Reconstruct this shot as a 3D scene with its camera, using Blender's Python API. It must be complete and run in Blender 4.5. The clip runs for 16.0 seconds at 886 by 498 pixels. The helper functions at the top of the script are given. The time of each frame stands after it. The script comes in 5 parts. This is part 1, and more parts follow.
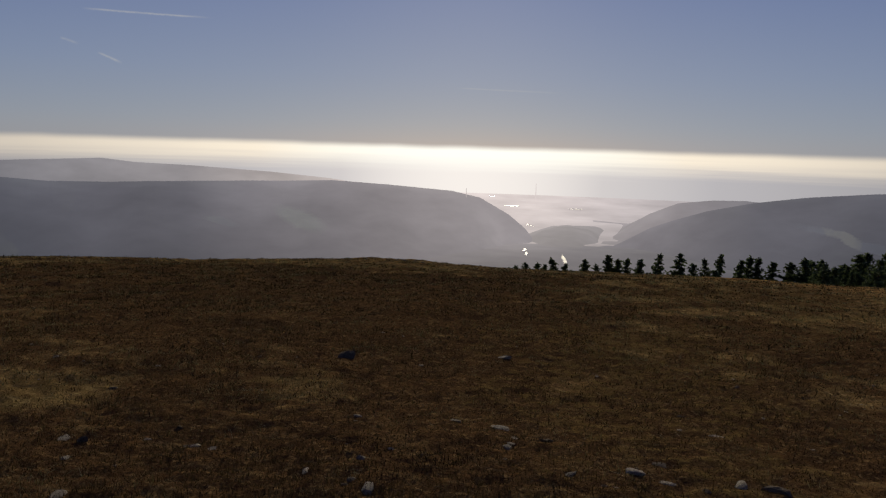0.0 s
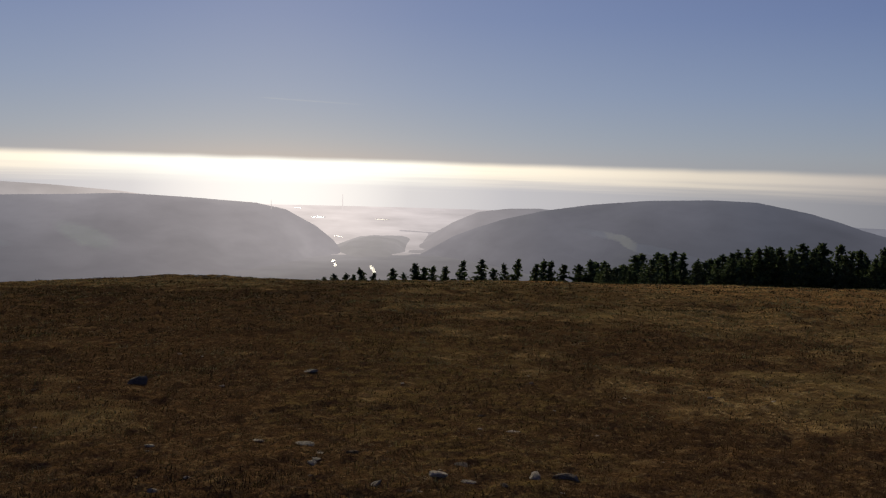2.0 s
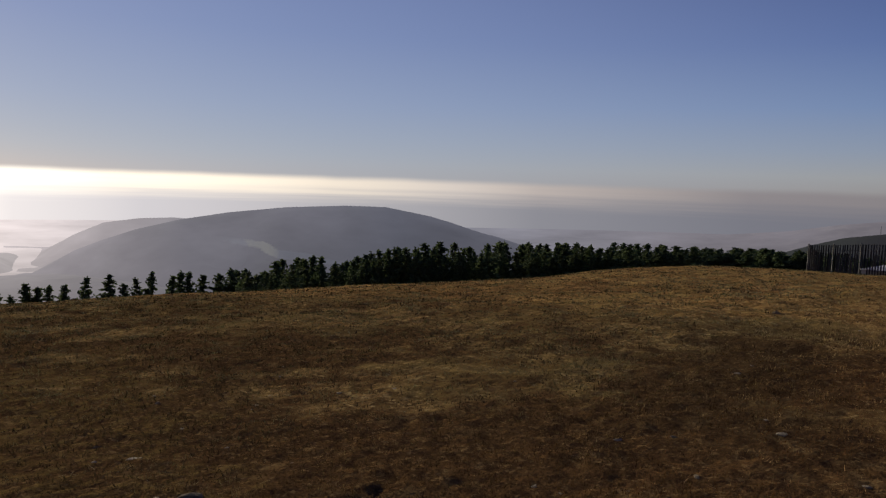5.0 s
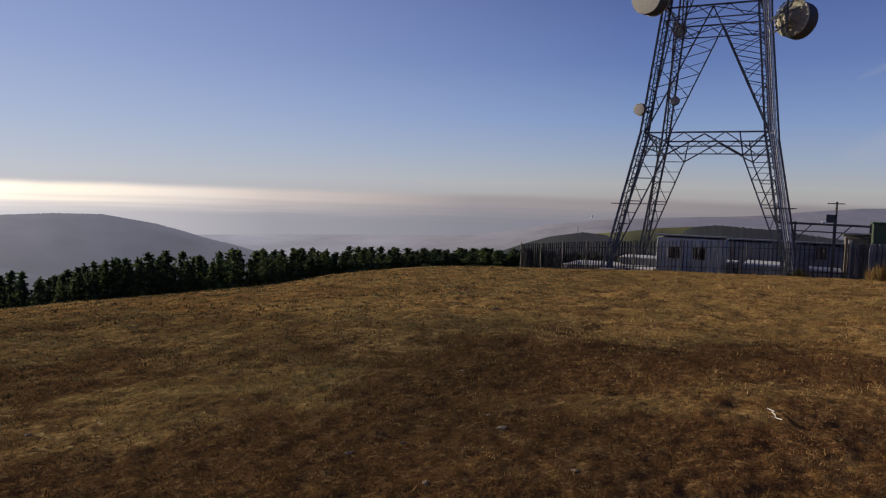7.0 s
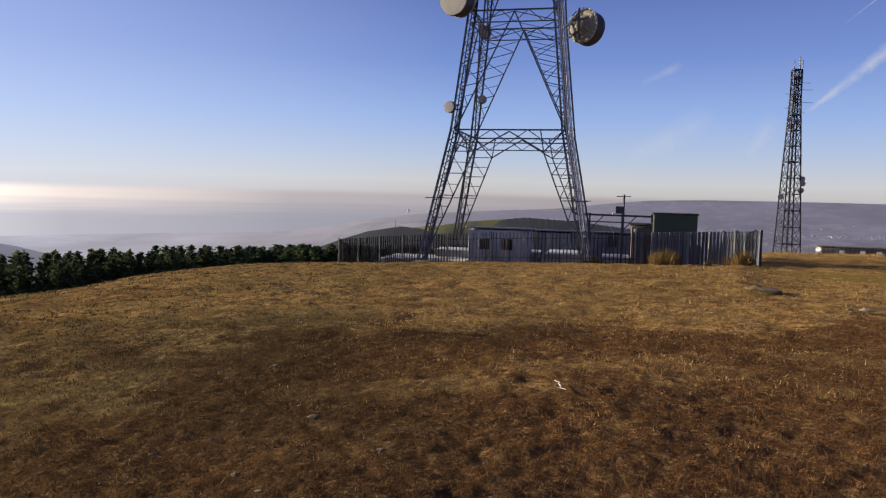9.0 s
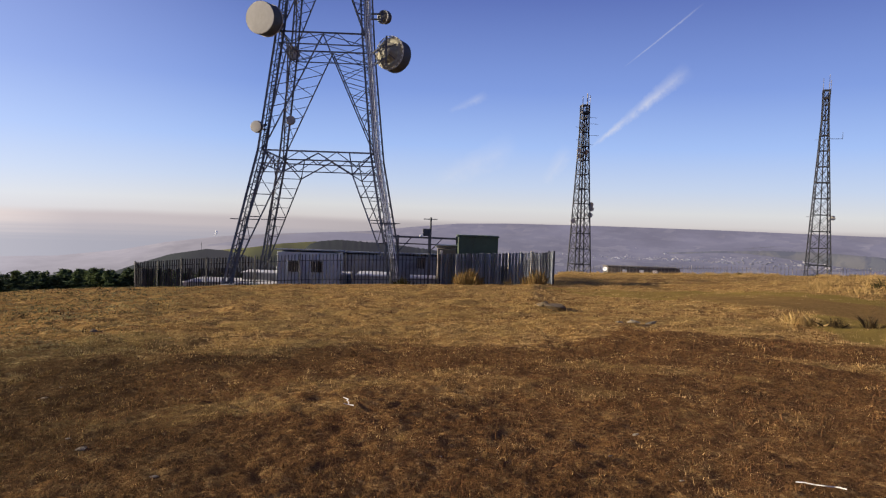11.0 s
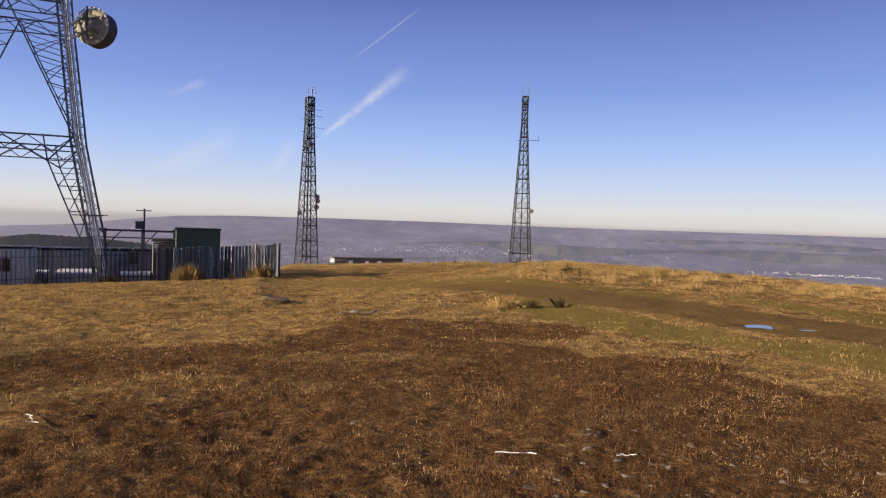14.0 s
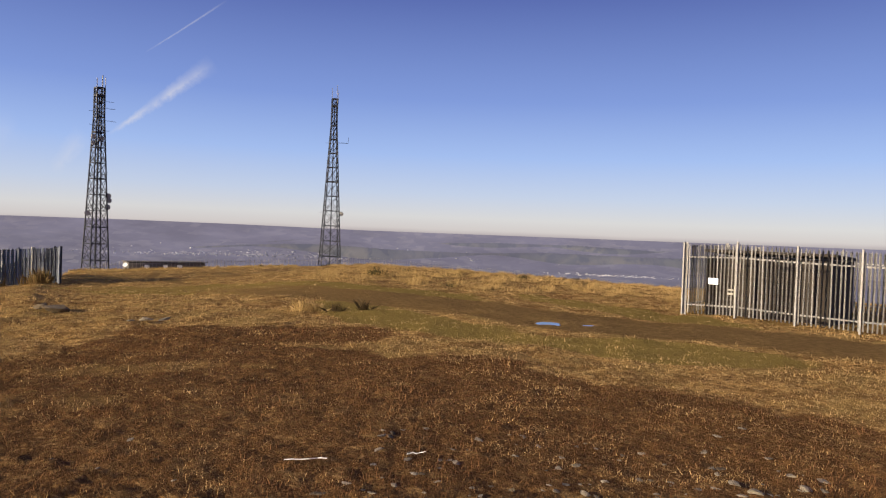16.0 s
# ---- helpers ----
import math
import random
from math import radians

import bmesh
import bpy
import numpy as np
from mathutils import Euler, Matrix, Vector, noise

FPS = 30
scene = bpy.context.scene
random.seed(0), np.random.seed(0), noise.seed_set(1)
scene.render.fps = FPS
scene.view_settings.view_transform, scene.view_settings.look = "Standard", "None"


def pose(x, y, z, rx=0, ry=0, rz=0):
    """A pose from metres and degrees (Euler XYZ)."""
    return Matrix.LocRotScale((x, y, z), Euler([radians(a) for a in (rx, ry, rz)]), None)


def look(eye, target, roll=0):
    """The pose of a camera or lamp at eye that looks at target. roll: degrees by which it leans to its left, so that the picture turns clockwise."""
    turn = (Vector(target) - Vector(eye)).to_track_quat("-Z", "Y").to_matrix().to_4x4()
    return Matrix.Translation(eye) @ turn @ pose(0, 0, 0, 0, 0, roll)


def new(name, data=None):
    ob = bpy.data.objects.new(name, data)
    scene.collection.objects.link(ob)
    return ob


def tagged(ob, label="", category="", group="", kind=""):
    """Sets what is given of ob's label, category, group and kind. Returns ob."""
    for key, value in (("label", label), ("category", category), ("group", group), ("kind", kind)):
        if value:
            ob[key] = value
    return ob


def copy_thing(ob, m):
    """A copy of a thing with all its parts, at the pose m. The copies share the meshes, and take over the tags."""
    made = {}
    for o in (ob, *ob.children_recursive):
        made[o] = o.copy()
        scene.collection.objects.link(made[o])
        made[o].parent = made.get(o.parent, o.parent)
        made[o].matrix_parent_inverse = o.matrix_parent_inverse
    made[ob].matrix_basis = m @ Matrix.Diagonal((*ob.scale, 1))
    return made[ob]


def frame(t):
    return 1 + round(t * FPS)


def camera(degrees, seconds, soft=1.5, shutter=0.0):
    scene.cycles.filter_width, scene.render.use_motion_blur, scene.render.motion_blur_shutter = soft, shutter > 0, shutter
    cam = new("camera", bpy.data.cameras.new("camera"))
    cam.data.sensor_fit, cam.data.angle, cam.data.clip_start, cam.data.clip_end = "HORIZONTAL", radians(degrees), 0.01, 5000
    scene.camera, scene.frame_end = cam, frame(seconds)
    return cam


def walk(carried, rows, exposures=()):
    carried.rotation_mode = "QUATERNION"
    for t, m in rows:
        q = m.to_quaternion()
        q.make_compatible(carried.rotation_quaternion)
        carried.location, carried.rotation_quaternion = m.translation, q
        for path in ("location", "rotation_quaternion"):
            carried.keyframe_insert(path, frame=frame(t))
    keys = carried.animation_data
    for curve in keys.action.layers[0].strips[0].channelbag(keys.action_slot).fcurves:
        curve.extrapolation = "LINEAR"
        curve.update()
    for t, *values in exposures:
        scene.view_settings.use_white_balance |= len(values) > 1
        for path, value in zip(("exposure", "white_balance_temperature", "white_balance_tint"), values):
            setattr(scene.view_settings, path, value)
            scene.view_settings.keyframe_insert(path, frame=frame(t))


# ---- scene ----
cam = camera(62.43, 16.0, 1.25)
# seconds, eye x y z, yaw, pitch, roll
ROWS = [
    (0.0, 0.000, 0.000, 1.605, 0.00, -7.90, 1.65),
    (0.5, 0.003, -0.000, 1.603, -1.05, -8.90, 1.21),
    (1.0, 0.004, -0.024, 1.604, -4.48, -8.21, 0.89),
    (1.5, 0.041, 0.012, 1.602, -9.88, -7.62, 1.01),
    (2.0, 0.061, 0.009, 1.604, -15.02, -6.62, 1.74),
    (2.5, 0.102, 0.011, 1.597, -21.13, -7.19, 3.44),
    (3.0, 0.133, 0.010, 1.590, -27.97, -6.77, 3.62),
    (3.5, 0.133, -0.038, 1.592, -32.48, -6.81, 4.36),
    (3.7, 0.143, -0.048, 1.597, -33.19, -7.26, 3.92),
    (5.8, 0.260, -0.034, 1.600, -50.33, -2.91, 1.76),
    (6.0, 0.290, -0.023, 1.601, -52.26, -2.74, 1.95),
    (6.5, 0.415, 0.031, 1.598, -58.57, -3.38, 1.86),
    (7.0, 0.464, 0.038, 1.605, -63.18, -4.20, 1.77),
    (7.5, 0.468, 0.024, 1.601, -67.76, -4.08, 1.61),
    (8.0, 0.459, -0.014, 1.603, -71.35, -3.30, 1.44),
    (8.2, 0.433, -0.023, 1.603, -72.86, -3.65, 1.31),
    (10.3, 0.118, -0.366, 1.611, -85.50, -2.93, 2.03),
    (10.5, 0.110, -0.378, 1.608, -87.57, -2.77, 2.02),
    (11.0, 0.129, -0.385, 1.606, -91.86, -2.05, 1.84),
    (11.5, 0.168, -0.410, 1.607, -94.66, -2.15, 1.00),
    (12.0, 0.193, -0.432, 1.606, -99.43, -2.44, 1.90),
    (12.5, 0.198, -0.461, 1.604, -103.18, -2.30, 1.57),
    (13.0, 0.198, -0.478, 1.604, -106.97, -1.52, 0.69),
    (13.5, 0.199, -0.488, 1.606, -109.83, -2.02, 1.12),
    (14.0, 0.203, -0.504, 1.599, -112.99, -1.99, 1.78),
    (14.5, 0.225, -0.532, 1.587, -116.68, -2.54, 1.65),
    (15.0, 0.247, -0.561, 1.581, -121.53, -2.83, 1.93),
    (15.5, 0.228, -0.603, 1.590, -125.34, -1.90, 2.37),
    (16.0, 0.173, -0.652, 1.593, -127.76, -1.25, 2.11),
]

walk(cam, [(t, pose(x, y, z, 90 + pitch, 0, yaw) @ pose(0, 0, 0, 0, 0, roll)) for t, x, y, z, yaw, pitch, roll in ROWS],
     exposures=[(0.0, -.62, 6420, 8), (1.0, -.5, 6420, 8), (2.0, -.42, 6400, 7), (3.0, -.42, 6400, 7), (3.7, -.3, 6430, 8), (5.8, -.1, 6460, 9), (6.5, .06, 6480, 9), (7.5, .34, 6500, 10), (8.2, .56, 6500, 10), (10.4, .92, 6560, 10), (13.0, 1.03, 6700, 11), (14.5, .98, 6750, 11), (16.0, .90, 6750, 11)])

# ---- world, sun ----
SUN_AZ, SUN_EL = -2.0, 14.5          # bearing and height of the sun
world = bpy.data.worlds.new("sky")
scene.world = world
world.use_nodes = True
wt = world.node_tree
wt.nodes.clear()


class Nodes:
    """Short hand for building node trees."""

    def __init__(self, tree):
        self.tree = tree

    def add(self, kind, **values):
        n = self.tree.nodes.new(kind)
        for k, v in values.items():
            setattr(n, k, v)
        return n

    def put(self, socket, value):
        if isinstance(value, bpy.types.NodeSocket):
            self.tree.links.new(value, socket)
        elif value is not None:
            if socket.type == 'RGBA' and len(value) == 3:
                value = (*value, 1)
            socket.default_value = value

    def math(self, op, a, b=None, c=None, clamp=False):
        n = self.add("ShaderNodeMath", operation=op, use_clamp=clamp)
        for s, v in zip(n.inputs, (a, b, c)):
            if v is not None:
                self.put(s, v)
        return n.outputs[0]

    def mix(self, fac, a, b, blend='MIX'):
        n = self.add("ShaderNodeMix", data_type='RGBA', blend_type=blend)
        self.put(n.inputs[0], fac)
        self.put(n.inputs[6], a)
        self.put(n.inputs[7], b)
        return n.outputs[2]

    def ramp(self, fac, stops, smooth=False):
        n = self.add("ShaderNodeValToRGB")
        if smooth:
            n.color_ramp.interpolation = 'EASE'
        e = n.color_ramp.elements
        while len(e) < len(stops):
            e.new(0.5)
        for el, (p, c) in zip(e, stops):
            el.position = p
            el.color = (c, c, c, 1) if isinstance(c, (int, float)) else (*c, 1)
        self.put(n.inputs[0], fac)
        return n.outputs[0]

    def noise(self, vec, scale, detail=3, rough=.55, distort=0):
        n = self.add("ShaderNodeTexNoise")
        if vec is not None:
            self.put(n.inputs["Vector"], vec)
        self.put(n.inputs["Scale"], scale)
        self.put(n.inputs["Detail"], detail)
        self.put(n.inputs["Roughness"], rough)
        self.put(n.inputs["Distortion"], distort)
        return n.outputs[0]

    def mapped(self, vec, scale=(1, 1, 1), loc=(0, 0, 0), rot=(0, 0, 0)):
        n = self.add("ShaderNodeMapping")
        self.put(n.inputs["Vector"], vec)
        n.inputs["Scale"].default_value, n.inputs["Location"].default_value, n.inputs["Rotation"].default_value = scale, loc, rot
        return n.outputs[0]

    def dot(self, a, b):
        n = self.add("ShaderNodeVectorMath", operation='DOT_PRODUCT')
        self.put(n.inputs[0], a)
        self.put(n.inputs[1], b)
        return n.outputs["Value"]


def heading(az, el=0.0):
    a, e = radians(az), radians(el)
    return Vector((-math.sin(a) * math.cos(e), math.cos(a) * math.cos(e), math.sin(e)))


W = Nodes(wt)
sky = W.add("ShaderNodeTexSky", sky_type='NISHITA', sun_disc=False, sun_elevation=radians(SUN_EL), sun_rotation=radians(-SUN_AZ))
sky.altitude, sky.air_density, sky.dust_density, sky.ozone_density = 400, 1.0, 0.6, 2.2
geo = W.add("ShaderNodeTexCoord").outputs["Generated"]
sep = W.add("ShaderNodeSeparateXYZ")
W.put(sep.inputs[0], geo)
elev = W.math('MULTIPLY', W.math('ARCSINE', sep.outputs[2]), 180 / math.pi)   # degrees above the level
flat = W.add("ShaderNodeVectorMath", operation='NORMALIZE')
W.put(flat.inputs[0], W.mapped(geo, (1, 1, 0)))
toward = W.math('MAXIMUM', W.dot(flat.outputs[0], heading(SUN_AZ)), 0.0)                       # 1 on the sun's bearing
round_to = W.math('MULTIPLY', W.math('ARCTAN2', W.math('MULTIPLY', sep.outputs[0], -1), sep.outputs[1]), 180 / math.pi)   # bearing in degrees
up01 = W.math('DIVIDE', W.math('MAXIMUM', elev, 0.0), 30.0)
away_side = W.ramp(up01, [(0, (.70, .655, .67)), (.04, (.76, .775, .82)), (.10, (.60, .71, .95)), (.20, (.395, .57, 1.02)), (.34, (.232, .36, .83)), (.60, (.098, .148, .49)), (1, (.052, .085, .34))])
sun_side = W.ramp(up01, [(0, (.95, 1.0, 1.14)), (.06, (.86, .96, 1.20)), (.18, (.71, .84, 1.22)), (.36, (.525, .66, 1.15)), (.7, (.345, .45, .97)), (1, (.20, .25, .70))])
veil = W.mix(W.ramp(toward, [(.25, 0), (.95, 1)]), away_side, sun_side)
veil = W.mix(1.0, veil, (10, 10, 10), 'MULTIPLY')
clear_air = W.mix(.86, sky.outputs[0], veil)
# bank of sea haze below the level of the eye, brightest under the sun
layers = W.noise(W.mapped(geo, (3, 3, 160)), 1.0, 3, .6)
haze_low = W.ramp(toward, [(.05, (.092, .089, .108)), (.45, (.128, .128, .150)), (.67, (.178, .175, .196)), (.85, (.315, .301, .314)), (.95, (.45, .424, .436)), (.985, (.60, .555, .545)), (1, (.86, .79, .74))])
haze_top = W.ramp(toward, [(.05, (.135, .124, .13)), (.45, (.18, .163, .17)), (.67, (.335, .292, .272)), (.75, (.46, .405, .365)), (.85, (.62, .54, .45)), (.96, (.90, .78, .63)), (1, (1, .96, .87))])
k_el = W.math('ADD', W.math('MULTIPLY_ADD', elev, 1 / 4.0, 1.0), W.math('MULTIPLY_ADD', layers, .3, -.15))
haze_col = W.mix(W.ramp(k_el, [(.47, 0), (.93, 1)], True), haze_low, haze_top)
haze_col = W.mix(1.0, haze_col, (34, 34, 34), 'MULTIPLY')
bank_line = W.math('MULTIPLY_ADD', W.math('SUBTRACT', elev, W.math('MULTIPLY_ADD', W.noise(W.mapped(geo, (9, 9, 0)), 1.0, 2), .25, -.1)), .5, .5)
bank = W.ramp(bank_line, [(.36, 1), (.66, 0)], True)
air = W.mix(bank, clear_air, haze_col)


def streak(col, a, b, width0, width1, strength, wisp=14):
    """A trail of ice cloud from bearing and elevation a to b."""
    dx, dy = b[0] - a[0], b[1] - a[1]
    L = math.hypot(dx, dy)
    px, py = W.math('SUBTRACT', round_to, a[0]), W.math('SUBTRACT', elev, a[1])
    along = W.math('DIVIDE', W.math('ADD', W.math('MULTIPLY', px, dx / L), W.math('MULTIPLY', py, dy / L)), L)
    rag = W.math('MULTIPLY_ADD', W.noise(geo, wisp * 4, 4, .7), .5, -.25)
    off = W.math('ABSOLUTE', W.math('ADD', W.math('SUBTRACT', W.math('MULTIPLY', px, dy / L), W.math('MULTIPLY', py, dx / L)), W.math('MULTIPLY', rag, (width0 + width1))))
    wide = W.math('MULTIPLY_ADD', along, width1 - width0, width0)
    body = W.math('SUBTRACT', 1.0, W.math('DIVIDE', off, W.math('MAXIMUM', wide, .01)), clamp=True)
    ends = W.math('MULTIPLY', W.ramp(along, [(0, 0), (.18, 1)]), W.ramp(along, [(.7, 1), (1, 0)]))
    wisps = W.ramp(W.noise(geo, wisp, 4, .65), [(.3, .35), (.62, 1)])
    fac = W.math('MULTIPLY', W.math('MULTIPLY', W.math('MULTIPLY', body, ends), wisps), strength)
    return W.mix(fac, col, W.mix(toward, (7.6, 7.7, 8.4), (13, 13, 13.5)))


air = streak(air, (-102.9, 6.0), (-110.0, 11.9), .15, .8, .62, 30)
air = streak(air, (-105.2, 12.0), (-110.8, 16.3), .06, .10, .4, 40)
air = streak(air, (-92.0, 8.6), (-95.0, 10.0), .2, .5, .28, 30)
air = streak(air, (-91.0, 3.0), (-97.5, 6.4), .9, 1.4, .26, 22)
air = streak(air, (-99.5, 3.2), (-101.5, 6.2), .5, .9, .28, 22)
air = streak(air, (26.0, 8.65), (17.2, 8.75), .10, .09, .8, 40)
air = streak(air, (25.1, 5.85), (23.5, 5.2), .10, .13, .7, 40)
air = streak(air, (27.4, 6.65), (26.2, 6.3), .10, .13, .5, 40)
air = streak(air, (-.5, 4.55), (-8.8, 4.33), .07, .09, .6, 40)
bg = W.add("ShaderNodeBackground")
W.put(bg.inputs[0], air)
bg.inputs[1].default_value = 0.05
W.put(W.add("ShaderNodeOutputWorld").inputs[0], bg.outputs[0])

sun = new("sun", bpy.data.lights.new("sun", 'SUN'))
sun.data.energy, sun.data.angle, sun.data.color = 4.8, radians(.55), (1, .88, .68)
sun.matrix_world = look(heading(SUN_AZ, SUN_EL) * 100, (0, 0, 0))

# ---- materials ----


def material(name):
    m = bpy.data.materials.new(name)
    m.use_nodes = True
    t = m.node_tree
    n = Nodes(t)
    return m, n, t.nodes["Principled BSDF"]


def bump(n, bsdf, height, strength, dist=.02):
    b = n.add("ShaderNodeBump")
    b.inputs["Strength"].default_value, b.inputs["Distance"].default_value = strength, dist
    n.put(b.inputs["Height"], height)
    n.put(bsdf.inputs["Normal"], b.outputs[0])


def surface(name, c1, c2, scale=3.0, rough=.7, metal=0.0, bump_by=.2, grime=None, grime_scale=.8, vary=.12, spec=.3):
    """A weathered surface: two tones by grain, blotches of grime, a tone of its own for each object."""
    m, n, b = material(name)
    co = n.add("ShaderNodeTexCoord").outputs["Object"]
    grain = n.noise(co, scale, 5, .65)
    col = n.mix(n.ramp(grain, [(.3, 0), (.7, 1)]), c1, c2)
    if grime:
        col = n.mix(n.ramp(n.noise(co, grime_scale, 4, .7, .4), [(.5, 0), (.72, .8)]), col, grime)
    rnd = n.add("ShaderNodeObjectInfo").outputs["Random"]
    col = n.mix(1.0, col, n.ramp(rnd, [(0, 1 - vary), (1, 1 + vary)]), 'MULTIPLY')
    n.put(b.inputs["Base Color"], col)
    n.put(b.inputs["Roughness"], n.math('MULTIPLY_ADD', grain, .25, rough - .12))
    b.inputs["Metallic"].default_value, b.inputs["Specular IOR Level"].default_value = metal, spec
    if bump_by:
        bump(n, b, n.noise(co, scale * 3, 4), bump_by)
    return m


def far_land(name, c1, c2, c3, cell, thick, tone=(1, 1, 1), rare=(.46, .58), sea=0.0, fields=()):
    """Far land: fields and woods, with the glow of the air before them put into the emission; it grows with distance
    and towards the sun.
    thick: metres of air in which the land fades to a third."""
    m, n, b = material(name)
    co = n.add("ShaderNodeNewGeometry").outputs["Position"]
    warped = n.add("ShaderNodeVectorMath", operation='ADD')
    n.put(warped.inputs[0], n.mapped(co, (1, 1, .3)))
    n.put(warped.inputs[1], n.mapped(n.add("ShaderNodeTexNoise").outputs["Color"], (cell, cell, 0)))
    v = n.add("ShaderNodeTexVoronoi")
    n.put(v.inputs["Vector"], warped.outputs[0])
    v.inputs["Scale"].default_value, v.inputs["Randomness"].default_value = 1 / cell, .9
    big = n.noise(co, .35 / cell, 5, .65, .5)
    one = n.add("ShaderNodeSeparateColor")
    n.put(one.inputs[0], v.outputs["Color"])
    col = n.mix(n.ramp(one.outputs[0], [(.35, 0), (.8, 1)]), c1, c2)
    col = n.mix(n.ramp(big, [(rare[0], 0), (rare[1], 1)]), col, c3)
    col = n.mix(1.0, col, n.ramp(n.noise(co, .09 / cell, 4, .6, .3), [(.36, .45), (.62, 1.5)]), 'MULTIPLY')
    for az, dist, z0, wide, tall, slant, tint in fields:
        # a field on the slope: bearing, distance, height, half width, half height, fall to the right
        side = n.dot(co, Vector((math.cos(radians(az)), math.sin(radians(az)), 0)))
        up = n.math('SUBTRACT', n.dot(co, Vector((0, 0, 1))), z0)
        up = n.math('ADD', n.math('MULTIPLY_ADD', side, slant, up), n.math('MULTIPLY_ADD', big, 50, -25))
        far = n.math('SQRT', n.math('ADD', n.math('POWER', n.math('DIVIDE', side, wide), 2.0), n.math('POWER', n.math('DIVIDE', up, tall), 2.0)))
        col = n.mix(n.ramp(far, [(.6, 1), (1, 0)]), col, tint)
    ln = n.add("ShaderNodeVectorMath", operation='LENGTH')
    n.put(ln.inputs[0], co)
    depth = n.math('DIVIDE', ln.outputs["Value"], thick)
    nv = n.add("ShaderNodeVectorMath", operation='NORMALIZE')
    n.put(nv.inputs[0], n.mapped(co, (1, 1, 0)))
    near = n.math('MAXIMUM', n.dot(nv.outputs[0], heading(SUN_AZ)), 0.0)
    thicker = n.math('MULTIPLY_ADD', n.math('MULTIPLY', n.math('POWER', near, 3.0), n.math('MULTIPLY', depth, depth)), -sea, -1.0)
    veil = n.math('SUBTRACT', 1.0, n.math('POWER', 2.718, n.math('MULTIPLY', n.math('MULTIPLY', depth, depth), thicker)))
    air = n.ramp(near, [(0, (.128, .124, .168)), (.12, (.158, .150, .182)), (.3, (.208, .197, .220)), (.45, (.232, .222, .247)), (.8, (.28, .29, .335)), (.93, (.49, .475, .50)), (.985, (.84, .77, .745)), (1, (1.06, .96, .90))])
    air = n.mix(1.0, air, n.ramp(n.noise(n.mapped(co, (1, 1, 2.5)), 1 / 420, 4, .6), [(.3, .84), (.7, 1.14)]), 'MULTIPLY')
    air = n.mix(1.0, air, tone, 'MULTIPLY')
    # haze painted in: land colour fades out as the emitted air glow rises
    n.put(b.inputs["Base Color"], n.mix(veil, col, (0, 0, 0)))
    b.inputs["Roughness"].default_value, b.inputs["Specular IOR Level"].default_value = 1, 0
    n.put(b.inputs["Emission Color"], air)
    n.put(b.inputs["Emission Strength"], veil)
    return m


STEEL = surface("galvanised_steel", (.052, .056, .066), (.115, .12, .126), 2.0, .55, .1, .1, (.16, .15, .14), .6, .2, .4)
STEEL_DARK = surface("weathered_dark_steel", (.035, .037, .043), (.075, .077, .083), 2.0, .6, .05, .1, (.10, .085, .07), .6, .2, .3)
PALE_STEEL = surface("weathered_palisade_steel", (.20, .184, .166), (.34, .312, .282), 7.0, .6, .2, .2, (.13, .095, .07), 3.0, .2, .3)
BRIGHT_STEEL = surface("bright_galvanised_steel", (.30, .30, .31), (.55, .54, .52), 3.0, .45, .3, .1, (.2, .19, .18), 1.5, .2, .5)
DULL_STEEL = surface("dull_palisade_steel", (.042, .041, .042), (.085, .082, .080), 5.0, .65, .1, .15, (.11, .095, .08), 1.6, .25, .3)
BLUE_STEEL = surface("blue_grey_palisade_steel", (.15, .162, .185), (.22, .235, .26), 5.0, .6, .1, .15, (.09, .085, .08), 1.6, .15, .3)
DISH_GREY = surface("dish_cover", (.30, .28, .25), (.37, .35, .31), 1.2, .7, 0, .05, (.26, .24, .21), .5, .05)
DISH_BACK = surface("dish_back", (.15, .135, .095), (.23, .21, .15), 3, .6, .1, .1, (.10, .09, .07), 2, .05)
DISH_DARK = surface("dish_shroud", (.035, .037, .04), (.06, .06, .06), 2, .6, 0, .05)
HUT_BLUE = surface("grey_blue_cladding", (.37, .385, .40), (.46, .475, .49), 1.5, .6, 0, .1, (.18, .19, .20), .8, .05)
HUT_ROOF = surface("pale_felt_roof", (.30, .31, .32), (.40, .41, .41), 3, .85, 0, .3)
GREEN_BOX = surface("dark_green_cladding", (.045, .066, .036), (.07, .092, .052), 1.5, .55, 0, .1, (.05, .05, .03), .8, .05)
BEIGE = surface("beige_render", (.36, .32, .26), (.44, .40, .33), 2, .9, 0, .2)
SLATE = surface("dark_slate_cladding", (.16, .175, .20), (.21, .225, .25), 1.5, .6, 0, .1, (.05, .05, .05), .8, .05)
BROWN_WOOD = surface("brown_stained_boards", (.018, .012, .008), (.034, .024, .016), 4, .8, 0, .2)
WINDOW_DARK = surface("dark_window", (.012, .014, .018), (.02, .022, .026), 1, .15, 0, 0, None, 1, 0, .5)
WHITE_PAINT = surface("white_paint", (.72, .72, .70), (.80, .80, .78), 3, .5, 0, .05)
CONCRETE = surface("pale_concrete", (.42, .41, .39), (.52, .50, .47), 1.5, .9, 0, .3, (.33, .31, .28), .4)
OLD_CONCRETE = surface("weathered_concrete", (.24, .23, .21), (.34, .325, .30), 2.5, .9, 0, .3, (.17, .155, .13), .9)
STONE = surface("pale_lichened_stone", (.12, .096, .064), (.34, .275, .185), 9, .9, 0, .6, (.11, .095, .07), 5, .3, .1)
